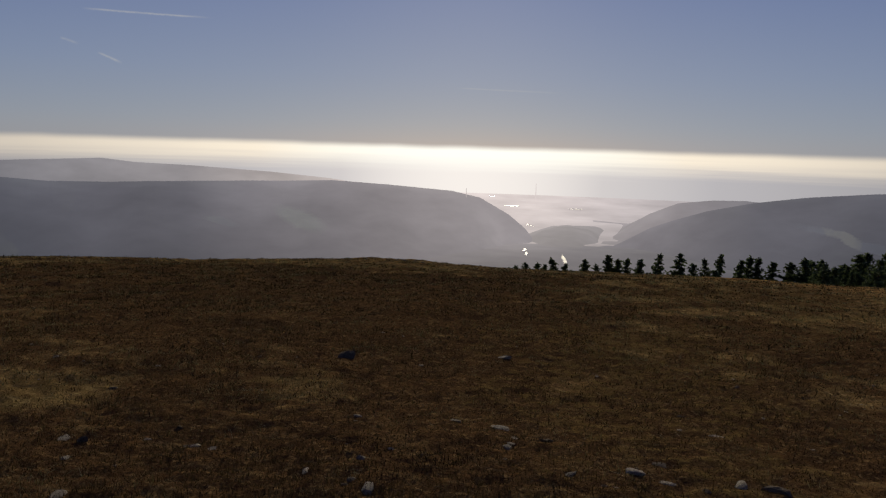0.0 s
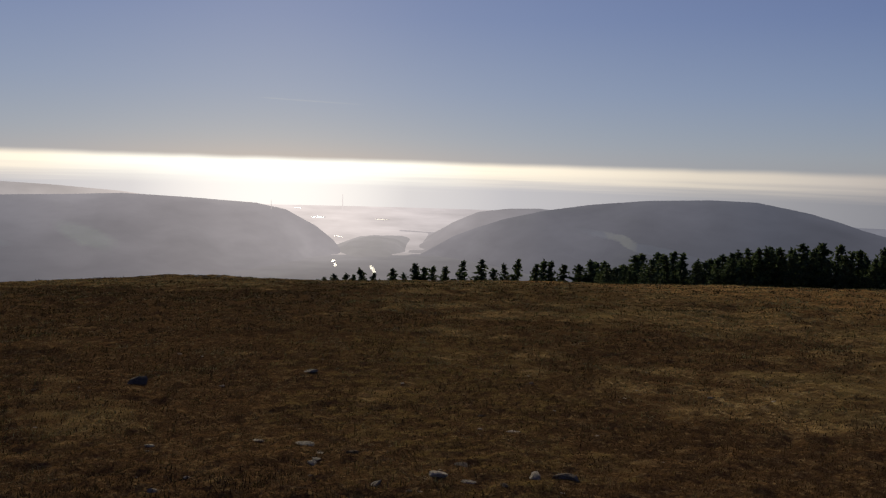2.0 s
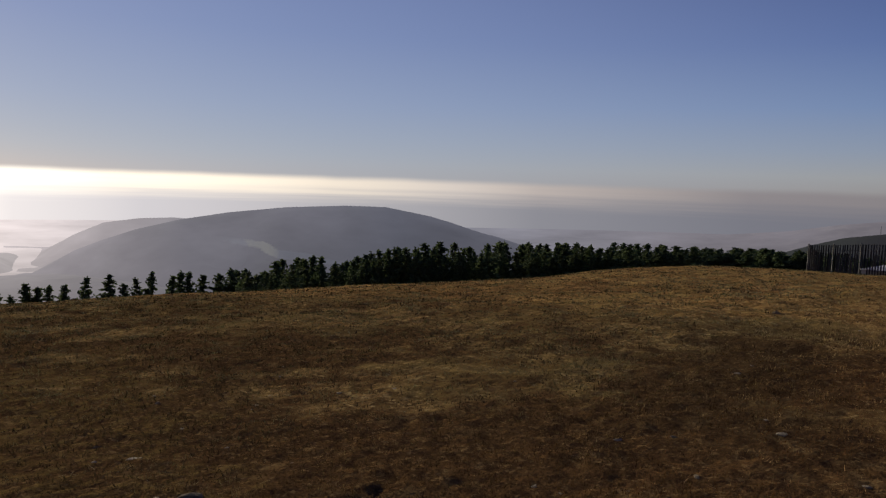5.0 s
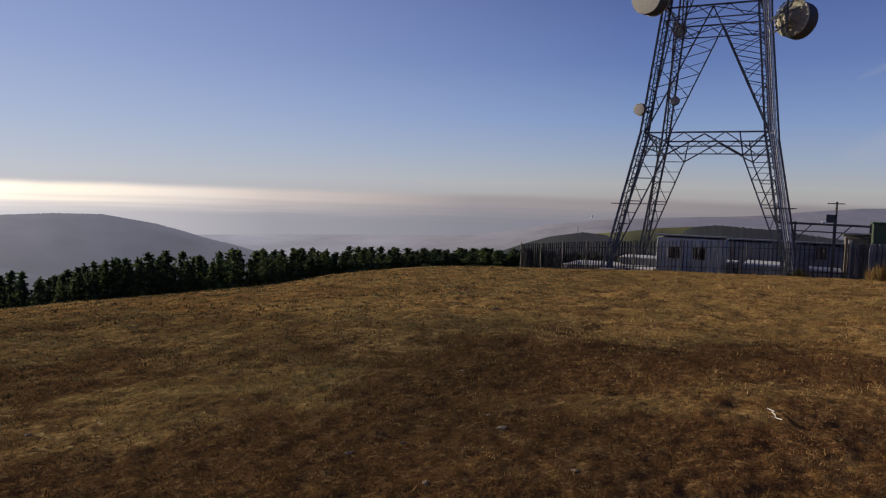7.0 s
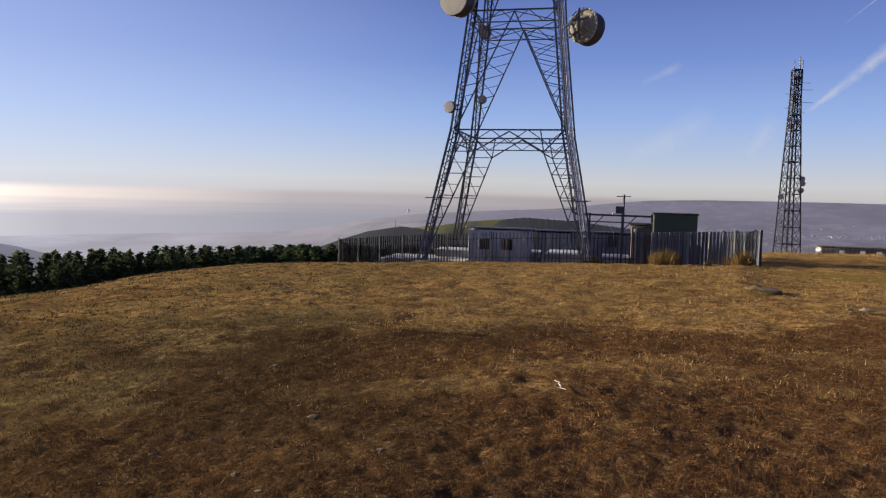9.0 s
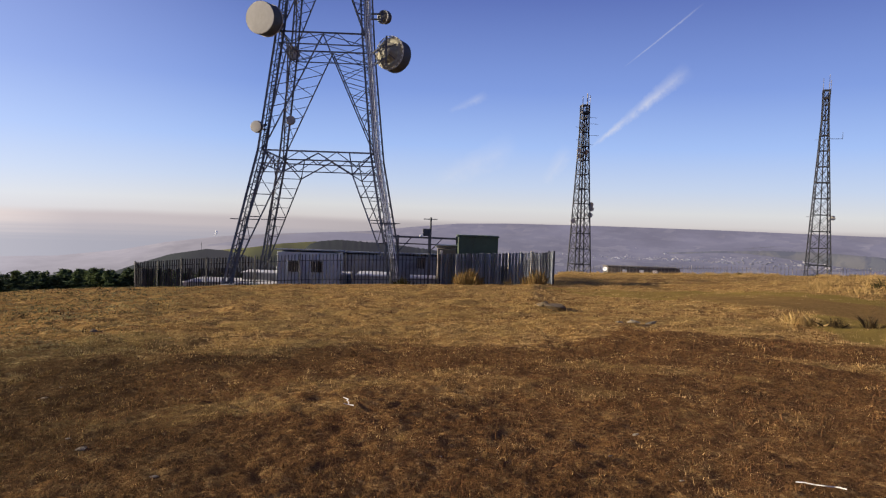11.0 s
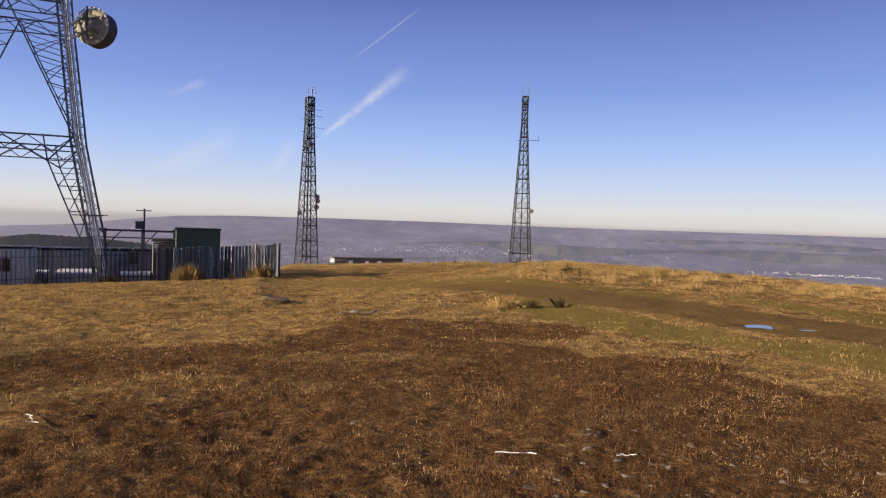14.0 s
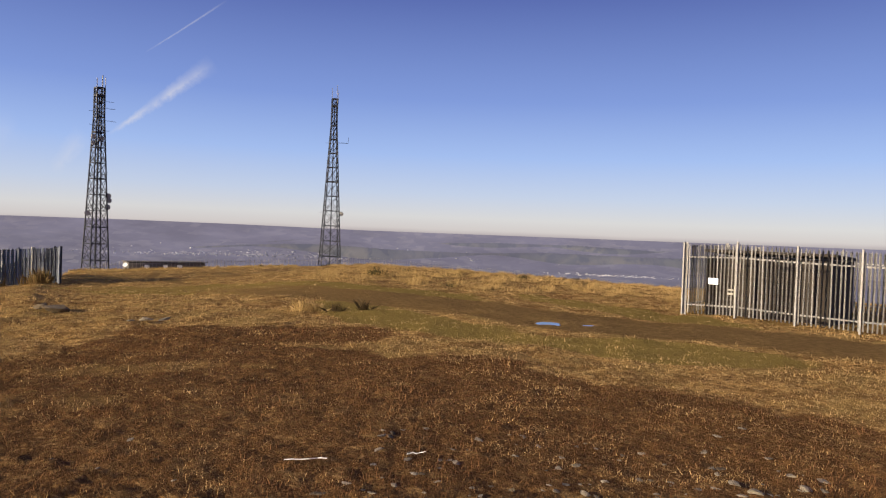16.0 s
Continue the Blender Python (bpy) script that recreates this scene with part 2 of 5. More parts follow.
STONE_DARK = surface("dark_stone", (.070, .050, .030), (.15, .112, .070), 8, .95, 0, .6, (.12, .098, .065), 5, .3, .05)
BARK = surface("pine_bark", (.05, .035, .025), (.09, .065, .045), 6, .9, 0, .5)
BLOCK_WALL = surface("weathered_brown_render", (.10, .085, .07), (.15, .13, .11), 1.0, .9, 0, .1)

# ---- the lie of the land: bearings in degrees from +y, positive to the left ----
# bearing, slope that the brow of the hill is seen at from the eye, distance of that brow
BROW = [(-180, .066, 60), (-160, .064, 62), (-146, .0618, 70), (-133, .0524, 82), (-123, .0466, 86), (-113, .0552, 86), (-105.5, .0615, 80),
        (-103.5, .0625, 80), (-101.6, .0632, 76), (-100.9, .0660, 64), (-100.0, .0775, 46), (-98, .0820, 44), (-91, .0860, 42), (-84, .0892, 40), (-69, .0945, 44), (-62, .0985, 45), (-56, .1090, 44), (-50, .1260, 40),
        (-40, .1410, 38), (-29, .1530, 36), (-14, .1616, 35), (-5, .1639, 35), (6, .1565, 35), (19, .1571, 35), (31, .1430, 36), (60, .115, 40),
        (100, .09, 50), (140, .07, 60), (180, .066, 60)]
B_AZ = np.array([b[0] for b in BROW], float)
B_EL = np.array([b[1] for b in BROW])
B_R = np.array([b[2] for b in BROW], float)
EYE_H = 1.6
FLOOR = -330.0
# bearing and elevation of the plain's far edge: a coast to the south, the land's horizon elsewhere
EDGE = [(-180, -.05), (-122, .0), (-112, .12), (-104, .16), (-97, .13), (-93, .0), (-90, -.3), (-86, -.8), (-80, -1.15), (-75, -1.5), (-71, -2.05), (-68, -2.65), (-64, -3.1), (-55, -3.25), (-45, -3.45), (40, -3.4), (70, -.3), (180, -.05)]
E_AZ = np.array([e[0] for e in EDGE], float)
E_EL = np.array([e[1] for e in EDGE])


def vnoise(x, y, seed=0):
    """Smooth value noise in -1..1 on arrays."""
    x, y = np.asarray(x, float), np.asarray(y, float)
    xi, yi = np.floor(x).astype(np.int64), np.floor(y).astype(np.int64)
    xf, yf = x - xi, y - yi
    u, v = xf * xf * (3 - 2 * xf), yf * yf * (3 - 2 * yf)

    def h(i, j):
        n = (i * 374761393 + j * 668265263 + seed * 974711) & 0x7FFFFFFF
        n = ((n ^ (n >> 13)) * 1274126177) & 0x7FFFFFFF
        return ((n ^ (n >> 16)) & 0xFFFF) / 32767.5 - 1
    return (h(xi, yi) * (1 - u) + h(xi + 1, yi) * u) * (1 - v) + (h(xi, yi + 1) * (1 - u) + h(xi + 1, yi + 1) * u) * v


def bearing(x, y):
    return np.degrees(np.arctan2(-np.asarray(x, float), np.asarray(y, float)))


FINE_AZ = np.arange(-180, 180, 1.0)


def smoothed(values, width):
    """A table round the compass, blurred over some degrees."""
    k = np.exp(-.5 * (np.arange(-60, 61) / width) ** 2)
    v = np.interp(FINE_AZ, B_AZ, values)
    return np.convolve(np.concatenate([v[-60:], v, v[:60]]), k / k.sum(), 'valid')


SOFT_EL, SOFT_R = smoothed(B_EL, 16), smoothed(B_R, 16)


def hill(x, y):
    """Height of the hilltop's smooth surface: one shape near the eye, the measured brows further out."""
    x, y = np.asarray(x, float), np.asarray(y, float)
    r, az = np.hypot(x, y), bearing(x, y)
    w = np.clip((r - 14) / 20, 0, 1)
    w = w * w * (3 - 2 * w)
    return profile(r, np.interp(az, FINE_AZ, SOFT_R, period=360), np.interp(az, FINE_AZ, SOFT_EL, period=360)) * (1 - w) + profile(r, np.interp(az, B_AZ, B_R), np.interp(az, B_AZ, B_EL)) * w


def profile(r, rb, el):
    b = EYE_H / rb ** 2
    a = el - 2 * EYE_H / rb
    w = np.clip(r / 6, 0, 1)
    w = w * w * (3 - 2 * w)
    z = -a * r * w - b * r * r
    # steeper flank further out, with a limit to the slope
    lim = 0.36
    rl = np.maximum((lim - a) / (2 * b), 60)
    zl = -a * rl - b * rl * rl
    z = np.where(r > rl, zl - lim * (r - rl), z)
    return z


def domes(x, y, cell, seed):
    """Round cushions strewn over the plane, one to a cell, each of its own size; 0 between them."""
    gx, gy = x / cell, y / cell
    ix, iy = np.floor(gx), np.floor(gy)
    best = np.zeros(np.shape(x))
    for dx in (-1, 0, 1):
        for dy in (-1, 0, 1):
            cx, cy = ix + dx, iy + dy
            n = (cx.astype(np.int64) * 73856093 ^ cy.astype(np.int64) * 19349663 ^ seed * 83492791) & 0x7FFFFFFF
            n = ((n ^ (n >> 13)) * 1274126177) & 0x7FFFFFFF
            jx, jy, big = (n & 255) / 255, ((n >> 8) & 255) / 255, ((n >> 16) & 255) / 255
            d2 = ((gx - cx - jx) ** 2 + (gy - cy - jy) ** 2) / (.48 + .52 * big) ** 2
            best = np.maximum(best, np.clip(1 - d2, 0, 1) * (.45 + .55 * big))
    return best


ROUGH = None


def tussocks(x, y, r):
    """Cushions of grass and heather: small near the eye, broader further out, none on the trodden track."""
    global ROUGH
    if ROUGH is None:
        gx, gy = np.meshgrid(np.arange(-60, 60, .3), np.arange(-60, 60, .3), indexing='ij')
        h, g, m, _ = zones(gx, gy)
        ROUGH = np.clip(1 - 1.1 * m - .75 * g, 0, 1)
    i = np.clip(((x + 60) / .3).astype(int), 0, ROUGH.shape[0] - 1)
    j = np.clip(((y + 60) / .3).astype(int), 0, ROUGH.shape[1] - 1)
    near, far = np.clip(1.5 - r / 16, 0, 1), np.clip((r - 7) / 8, 0, 1) * np.clip(1.6 - r / 60, 0, 1)
    lump = .018 * (domes(x, y, .12, 3) - .5) * near + .020 * (domes(x + .3 * vnoise(x, y, 4), y, .29, 4) - .5) * np.clip(1.8 - r / 22, 0, 1) + .075 * (domes(x, y, .7, 5) - .5) * far
    return ROUGH[i, j] * lump


def ground_z(x, y):
    x, y = np.asarray(x, float), np.asarray(y, float)
    r = np.hypot(x, y)
    z = hill(x, y)
    # hollow beside the compound, and the level stand of the small enclosure
    az = bearing(x, y)
    z = z - .38 * np.exp(-((r - 43) / 14) ** 2) * np.clip((-az - 99.8) / 1.0, 0, 1) * np.clip((az + 118) / 9, 0, 1)
    z = z - .10 * np.exp(-(((x - 9) / 6) ** 2 + ((y + 21.6) / 3.2) ** 2))
    fade = np.clip(1 - r / 140, 0, 1)
    z = z + fade * (0.10 * vnoise(x * .16, y * .16, 1) * np.clip(r / 8, 0, 1) + 0.035 * vnoise(x * .7, y * .7, 2) + 0.008 * vnoise(x * 2.3, y * 2.3, 3) + .010 * vnoise(x * 9, y * 9, 7) + .04 * vnoise(x * 1.3, y * 1.3, 21) * np.clip((r - 8) / 8, 0, 1))
    # stony hump on the southern brow
    z = z + 0.10 * np.exp(-(((x + 2.4) / 2.2) ** 4 + ((y - 34) / 1.5) ** 2)) * (1 + .55 * vnoise(x * 2.1, y * 2.1, 5))
    z = z + tussocks(x, y, r)
    # valley floor, then the plain that climbs towards the horizon
    edge = np.interp(az, E_AZ, E_EL)
    k = np.clip((r - 2400) / 2300, 0, 1)
    low = math.degrees(math.atan(FLOOR / 2400))
    plain = np.where(r > 2400, r * np.tan(np.radians(low + (edge - low) * k)), FLOOR)
    plain = plain + 14 * vnoise(x / 420, y / 420, 8) * np.clip((r - 900) / 900, 0, 1) * np.clip((4700 - r) / 600, 0, 1)
    return np.where(r > 300, np.maximum(z, plain), z)

# ---- ground ----
# outlines of the trodden track and of the heather before the towers
TRACK = [(2, -14.5), (7.2, -12.9), (8.7, -12.0), (9.7, -11.2), (10.7, -10.8), (13.1, -10.9), (16.2, -11.2), (19.1, -10.4), (23.8, -9.3), (28.6, -7.8), (34, -7), (37, -11.2), (31, -13), (24, -13.2), (20.5, -14.5), (16.6, -15.8), (14.2, -15.6), (12.8, -15.9), (11.2, -16.6), (10.2, -17.6), (2, -19)]
HEATHER = [(14.8, -4.5), (13.6, -5.5), (12.7, -7.2), (11.9, -8.6), (10.8, -8.2), (10.0, -7.2), (8.9, -6.9), (8.2, -8.1), (7.3, -8.6), (6.8, -7.8), (6.0, -8.2), (5.1, -8.5), (3, -9), (-2, -9), (-3, 3), (9.8, 5.5), (10.8, 3.6), (10.8, 1.9), (12.2, 0), (11.9, -2.0), (12.6, -3.2)]
RUTS = [[(61.5, -17.0), (61.5, -18.5), (59.5, -19.4)], [(47.4, -14.0), (52.5, -16.0), (58.0, -17.6)], [(45.0, -14.5), (46.2, -17.1), (42.9, -18.2), (41.0, -20.5)], [(44.4, -14.2), (37.9, -13.4), (37.5, -15.0), (36.3, -16.3), (34.5, -19.0)]]
PUDDLES = [(11.35, -12.3, .44, .25), (10.8, -13.0, .20, .15)]


PUDDLE_Z = [float(hill(p[0], p[1])) + .01 for p in PUDDLES]


def line_distance(x, y, line):
    best = np.full(np.shape(x), 1e9)
    for (ax, ay), (bx, by) in zip(line, line[1:]):
        dx, dy = bx - ax, by - ay
        k = np.clip(((x - ax) * dx + (y - ay) * dy) / (dx * dx + dy * dy), 0, 1)
        best = np.minimum(best, np.hypot(x - ax - k * dx, y - ay - k * dy))
    return best


def inside(x, y, ring):
    """Metres to the outline of a ring, positive within it."""
    d = line_distance(x, y, ring + ring[:1])
    odd = np.zeros(np.shape(x), bool)
    for (ax, ay), (bx, by) in zip(ring, ring[1:] + ring[:1]):
        cross = (ay > y) != (by > y)
        odd ^= cross & (x < ax + (y - ay) * (bx - ax) / (by - ay if by != ay else 1e-9))
    return np.where(odd, d, -d)


def blob(x, y, cx, cy, rx, ry, turn=0.0):
    c, s = math.cos(radians(turn)), math.sin(radians(turn))
    u, v = (x - cx) * c + (y - cy) * s, -(x - cx) * s + (y - cy) * c
    return 1 - np.sqrt((u / rx) ** 2 + (v / ry) ** 2)


def step01(v, lo, hi):
    k = np.clip((v - lo) / (hi - lo), 0, 1)
    return k * k * (3 - 2 * k)


def zones(x, y):
    """Shares of heather, green turf, trodden mud and the southern tint at a place."""
    x, y = np.asarray(x, float), np.asarray(y, float)
    n1 = vnoise(x * .35, y * .35, 11) * .6 + vnoise(x * .9, y * .9, 12) * .4
    n2 = vnoise(x * 1.7, y * 1.7, 13) * .6 + vnoise(x * 4.3, y * 4.3, 14) * .4
    # heather: a broad patch before the towers, its edge ragged, and the southern slope
    h = np.maximum.reduce([np.clip(inside(x, y, HEATHER) * (.30 + .45 * step01(-y, 1.5, 4.5)), -1, .5), blob(x, y, -4, 14, 17, 18, 0) * .5, blob(x, y, 0, 3, 7, 5, 0) * .7])
    straw = np.maximum.reduce([blob(x, y, 8.2, -.9, .9, 2.6, 10), blob(x, y, 9.5, -3.2, .6, 1.8, -10), blob(x, y, 6.6, 1.6, .7, 2.6, 20), blob(x, y, 10.2, -6.0, .5, 1.4, -40), blob(x, y, 8.4, -.9, 1.0, 1.6, 60)])
    heather = step01(h + .30 * n1 + .26 * n2, -.12, .42) * (1 - .55 * step01(straw + .6 * n2, .0, .6))
    heather = np.clip(heather - (.2 + .35 * step01(-y, 1, 5)) * step01(n1 + .5 * n2, .15, .6), 0, 1)
    heather = np.maximum(heather, .5 * step01(bearing(x, y), -80, -52) * step01(n1 + .6 * n2, -.9, .3))
    heather = np.maximum(heather, .85 * step01(-np.hypot(x, y) + 1.5 * n1, -9.5, -5.5) * step01(n1 + .8 * n2, -1.0, .1))
    green = np.maximum.reduce([blob(x, y, 7.2, -10.7, 2.6, 1.5, 35), blob(x, y, 27, -11.5, 13, 4.4, 16), blob(x, y, 14, -18.5, 7, 2.2, -12), blob(x, y, 13, -9.9, 6, 1.6, -8) * .8])
    green = np.maximum(step01(green + .35 * n1, 0, .4), .35 * step01(vnoise(x * .12, y * .12, 17) * np.clip((bearing(x, y) + 60) / 40, 0, 1) * np.clip((10 - bearing(x, y)) / 30, 0, 1) + .2 * n2, .15, .5))
    mud = step01(inside(x, y, TRACK) + .5 * n1 + .25 * n2, -.2, .7) * np.clip(1 - (np.hypot(x, y) - 20) / 14, .35, 1)
    for line in RUTS:
        mud = np.maximum(mud, .95 * step01(.55 + .25 * n2 - line_distance(x, y, line), 0, .35))
    # share of a darker, bluer tint, strongest on the southern side near the eye
    south_tint = step01(y - .15 * x + 2.5 * n1, -2.5, 2.5) * (1 - .45 * step01(bearing(x, y), -80, -50)) * (1 - .85 * step01(x + n1, 9.8, 13.5))
    return heather * (1 - mud), green * (1 - mud), mud, south_tint


def ground_material():
    m, n, b = material("moorland_turf")
    co = n.add("ShaderNodeTexCoord").outputs["Object"]

    def share(key):
        a = n.add("ShaderNodeAttribute")
        a.attribute_name = key
        return a.outputs["Fac"]
    fine, mid, big = n.noise(co, 38, 4, .7), n.noise(co, 7, 4, .65), n.noise(co, .6, 3)
    straw = n.mix(n.ramp(fine, [(.3, 0), (.7, 1)]), (.20, .108, .034), (.52, .305, .105))
    straw = n.mix(n.ramp(mid, [(.4, 0), (.65, .7)]), straw, (.26, .15, .047))
    tuft = n.noise(co, 3.1, 4, .7, .6)
    straw = n.mix(n.ramp(tuft, [(.45, 0), (.56, .8)]), straw, (.12, .066, .023))
    straw = n.mix(n.ramp(n.noise(co, 14, 3, .6, .3), [(.56, 0), (.66, .8)]), straw, (.10, .054, .019))
    straw = n.mix(n.ramp(n.noise(co, 11, 3, .6, .4), [(.54, 0), (.66, .7)]), straw, (.60, .395, .15))
    straw = n.mix(n.ramp(big, [(.42, 0), (.62, .5)]), straw, (.24, .16, .052))
    straw = n.mix(n.ramp(n.noise(n.mapped(co, (1.6, .7, 1)), .8, 4, .65, .4), [(.5, 0), (.62, .65)]), straw, (.15, .080, .027))
    heath = n.mix(n.ramp(fine, [(.3, 0), (.72, 1)]), (.048, .024, .010), (.175, .090, .034))
    heath = n.mix(n.ramp(mid, [(.5, 0), (.7, .8)]), heath, (.19, .096, .032))
    heath = n.mix(n.ramp(n.noise(co, 4.3, 4, .7, .6), [(.54, 0), (.70, .6)]), heath, (.27, .165, .062))
    heath = n.mix(n.ramp(n.noise(co, 17, 3, .6, .3), [(.57, 0), (.66, .7)]), heath, (.31, .185, .07))
    heath = n.mix(n.ramp(tuft, [(.28, .12), (.44, 0)]), heath, (.036, .02, .008))
    turf = n.mix(n.ramp(fine, [(.3, 0), (.7, 1)]), (.16, .108, .028), (.26, .18, .050))
    mudc = n.mix(n.ramp(mid, [(.35, 0), (.65, 1)]), (.145, .086, .030), (.215, .132, .048))
    edge = n.math('MULTIPLY_ADD', n.math('SUBTRACT', mid, .5), .9, 0.0)

    def ragged(key):
        return n.ramp(n.math('ADD', share(key), edge), [(.3, 0), (.7, 1)])
    col = n.mix(ragged("heather"), straw, heath)
    col = n.mix(ragged("green"), col, turf)
    # southern side: ground colour multiplied darker and bluer
    col = n.mix(share("south_tint"), col, n.mix(1.0, col, (.37, .46, .58), 'MULTIPLY'))
    col = n.mix(ragged("mud"), col, mudc)
    n.put(b.inputs["Base Color"], col)
    b.inputs["Roughness"].default_value, b.inputs["Specular IOR Level"].default_value = 1.0, 0.0
    bump(n, b, n.math('ADD', n.math('MULTIPLY', fine, .6), n.math('ADD', mid, n.math('MULTIPLY', tuft, .12))), .8, .05)
    return m


GROUND = ground_material()
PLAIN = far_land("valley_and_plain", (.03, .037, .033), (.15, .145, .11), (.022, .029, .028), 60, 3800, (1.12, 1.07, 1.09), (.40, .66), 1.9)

# woods, darker than the plain: shade of the hills put into the colour
VALLEY = far_land("shaded_wooded_floor", (.018, .024, .016), (.045, .05, .03), (.03, .035, .022), 70, 3500, (1, .98, 1.05))


def build_ground():
    fine = np.arange(-172, 48, .30)
    coarse = np.arange(48, 188, 2.0)
    az = np.radians(np.concatenate([fine, coarse]))
    rr = np.concatenate([np.geomspace(.35, 2.6, 40), np.geomspace(2.6, 40, 400)[1:], np.geomspace(40, 400, 100)[1:], np.geomspace(400, 4700, 90)[1:]])
    A, R = np.meshgrid(az, rr, indexing='ij')
    X, Y = -np.sin(A) * R, np.cos(A) * R
    Z = ground_z(X, Y)
    for (px, py, rx, ry), pz in zip(PUDDLES, PUDDLE_Z):
        away = np.hypot(X - px, Y - py) / rx
        near = step01(away, 1.25, 2.3)
        Z = np.where(near < 1, (pz - .03 + .05 * step01(away, .5, 1.3) + .008 * vnoise(X * 2, Y * 2, 9)) * (1 - near) + Z * near, Z)
    na, nr = A.shape
    verts = np.stack([X, Y, Z], -1).reshape(-1, 3)
    verts = np.vstack([verts, [[0, 0, float(ground_z(0, 0))]]])
    i, j = np.meshgrid(np.arange(na), np.arange(nr - 1), indexing='ij')
    i2 = (i + 1) % na
    quads = np.stack([i * nr + j, i * nr + j + 1, i2 * nr + j + 1, i2 * nr + j], -1).reshape(-1, 4)[:, ::-1]
    k = np.arange(na)
    tris = np.stack([k * nr, ((k + 1) % na) * nr, np.full(na, len(verts) - 1)], -1)[:, ::-1]
    me = bpy.data.meshes.new("ground")
    loops = np.concatenate([quads.ravel(), tris.ravel()])
    starts = np.concatenate([np.arange(len(quads)) * 4, len(quads) * 4 + np.arange(na) * 3])
    me.vertices.add(len(verts))
    me.vertices.foreach_set("co", verts.ravel())
    me.loops.add(len(loops))
    me.loops.foreach_set("vertex_index", loops.astype(np.int32))
    me.polygons.add(len(starts))
    me.polygons.foreach_set("loop_start", starts.astype(np.int32))
    bearings = np.degrees(az)[i.ravel()]
    vale = (rr[j.ravel()] < 2650) & (bearings > -62) & (bearings < 60)
    slot = np.concatenate([np.where(rr[j.ravel()] < 420, 0, np.where(vale, 2, 1)).astype(np.int32), np.zeros(na, np.int32)])
    me.polygons.foreach_set("material_index", slot)
    me.polygons.foreach_set("use_smooth", np.ones(len(starts), bool))
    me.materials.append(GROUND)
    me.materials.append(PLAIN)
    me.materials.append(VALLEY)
    for key, val in zip(("heather", "green", "mud", "south_tint"), zones(verts[:, 0], verts[:, 1])):
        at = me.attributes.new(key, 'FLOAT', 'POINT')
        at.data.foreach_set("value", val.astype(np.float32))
    me.update(calc_edges=True)
    me.validate()
    return tagged(new("ground", me), "rough hilltop moorland of straw grass and brown heather", "ground", kind="structure")


ground = build_ground()


def gz(x, y):
    return float(ground_z(x, y))

# ---- distant hills ----


def ridge(name, crest, dist, spread, mat, label, seed=0, wood=0.0, feet=None):
    """A range of hills with relief: crest as bearings and elevations seen from the hilltop, at that distance."""
    ca, ce = np.array([c[0] for c in crest], float), np.array([c[1] for c in crest], float)
    order = np.argsort(ca)
    ca, ce = ca[order], ce[order]
    az = np.arange(ca[0], ca[-1] + .01, .12)
    el = np.interp(az, ca, ce)
    base = -345.0
    prof = [(-1.0, 0), (-.85, .06), (-.68, .2), (-.5, .42), (-.34, .64), (-.2, .82), (-.1, .93), (0, 1), (.12, .97), (.3, .85), (.7, .4), (1.0, 0)]
    bm = bmesh.new()
    rows = []
    for k, (a, e) in enumerate(zip(az, el)):
        d = dist * (1 + .05 * noise.noise((a * .11, seed, 0)))
        top = EYE_H + d * math.tan(radians(e)) + wood * noise.noise((a * 9, seed, 4)) + wood * .6 * noise.noise((a * 31, seed, 7))
        row = []
        wide = spread if feet is None else float(np.interp(-a, [-f[0] for f in feet], [f[1] for f in feet]))
        for q, hgt in prof:
            dd = d + q * wide * (1 + .25 * noise.noise((a * .25, q * 2, seed)))
            ease = 1 - abs(2 * hgt - 1) ** 2
            z = base + (top - base) * hgt + ease * 22 * noise.noise((a * .45, q * 3, seed + 3))
            v = heading(a) * dd
            row.append(bm.verts.new((v.x, v.y, z)))
        rows.append(row)
    for r0, r1 in zip(rows, rows[1:]):
        for i in range(len(prof) - 1):
            bm.faces.new((r0[i], r1[i], r1[i + 1], r0[i + 1])).smooth = True
    bmesh.ops.recalc_face_normals(bm, faces=bm.faces)
    me = bpy.data.meshes.new(name)
    bm.to_mesh(me)
    bm.free()
    me.materials.append(mat)
    return tagged(new(name, me), label, "hill", kind="structure")


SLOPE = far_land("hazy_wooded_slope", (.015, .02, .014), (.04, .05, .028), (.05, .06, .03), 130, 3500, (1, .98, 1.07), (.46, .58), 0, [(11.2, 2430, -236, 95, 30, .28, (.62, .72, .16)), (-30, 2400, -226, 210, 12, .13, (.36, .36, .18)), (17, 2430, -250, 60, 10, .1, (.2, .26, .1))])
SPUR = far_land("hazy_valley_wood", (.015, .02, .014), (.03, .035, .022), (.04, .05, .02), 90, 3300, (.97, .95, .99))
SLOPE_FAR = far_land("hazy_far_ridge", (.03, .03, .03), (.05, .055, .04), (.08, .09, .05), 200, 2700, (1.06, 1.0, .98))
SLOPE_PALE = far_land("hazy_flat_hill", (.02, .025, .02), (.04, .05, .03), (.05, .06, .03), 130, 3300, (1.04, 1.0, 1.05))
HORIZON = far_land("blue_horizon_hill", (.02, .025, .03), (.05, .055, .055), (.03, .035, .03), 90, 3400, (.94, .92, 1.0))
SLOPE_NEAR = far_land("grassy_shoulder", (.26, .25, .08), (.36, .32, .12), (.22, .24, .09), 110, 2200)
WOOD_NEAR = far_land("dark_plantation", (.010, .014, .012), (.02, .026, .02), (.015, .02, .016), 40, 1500)
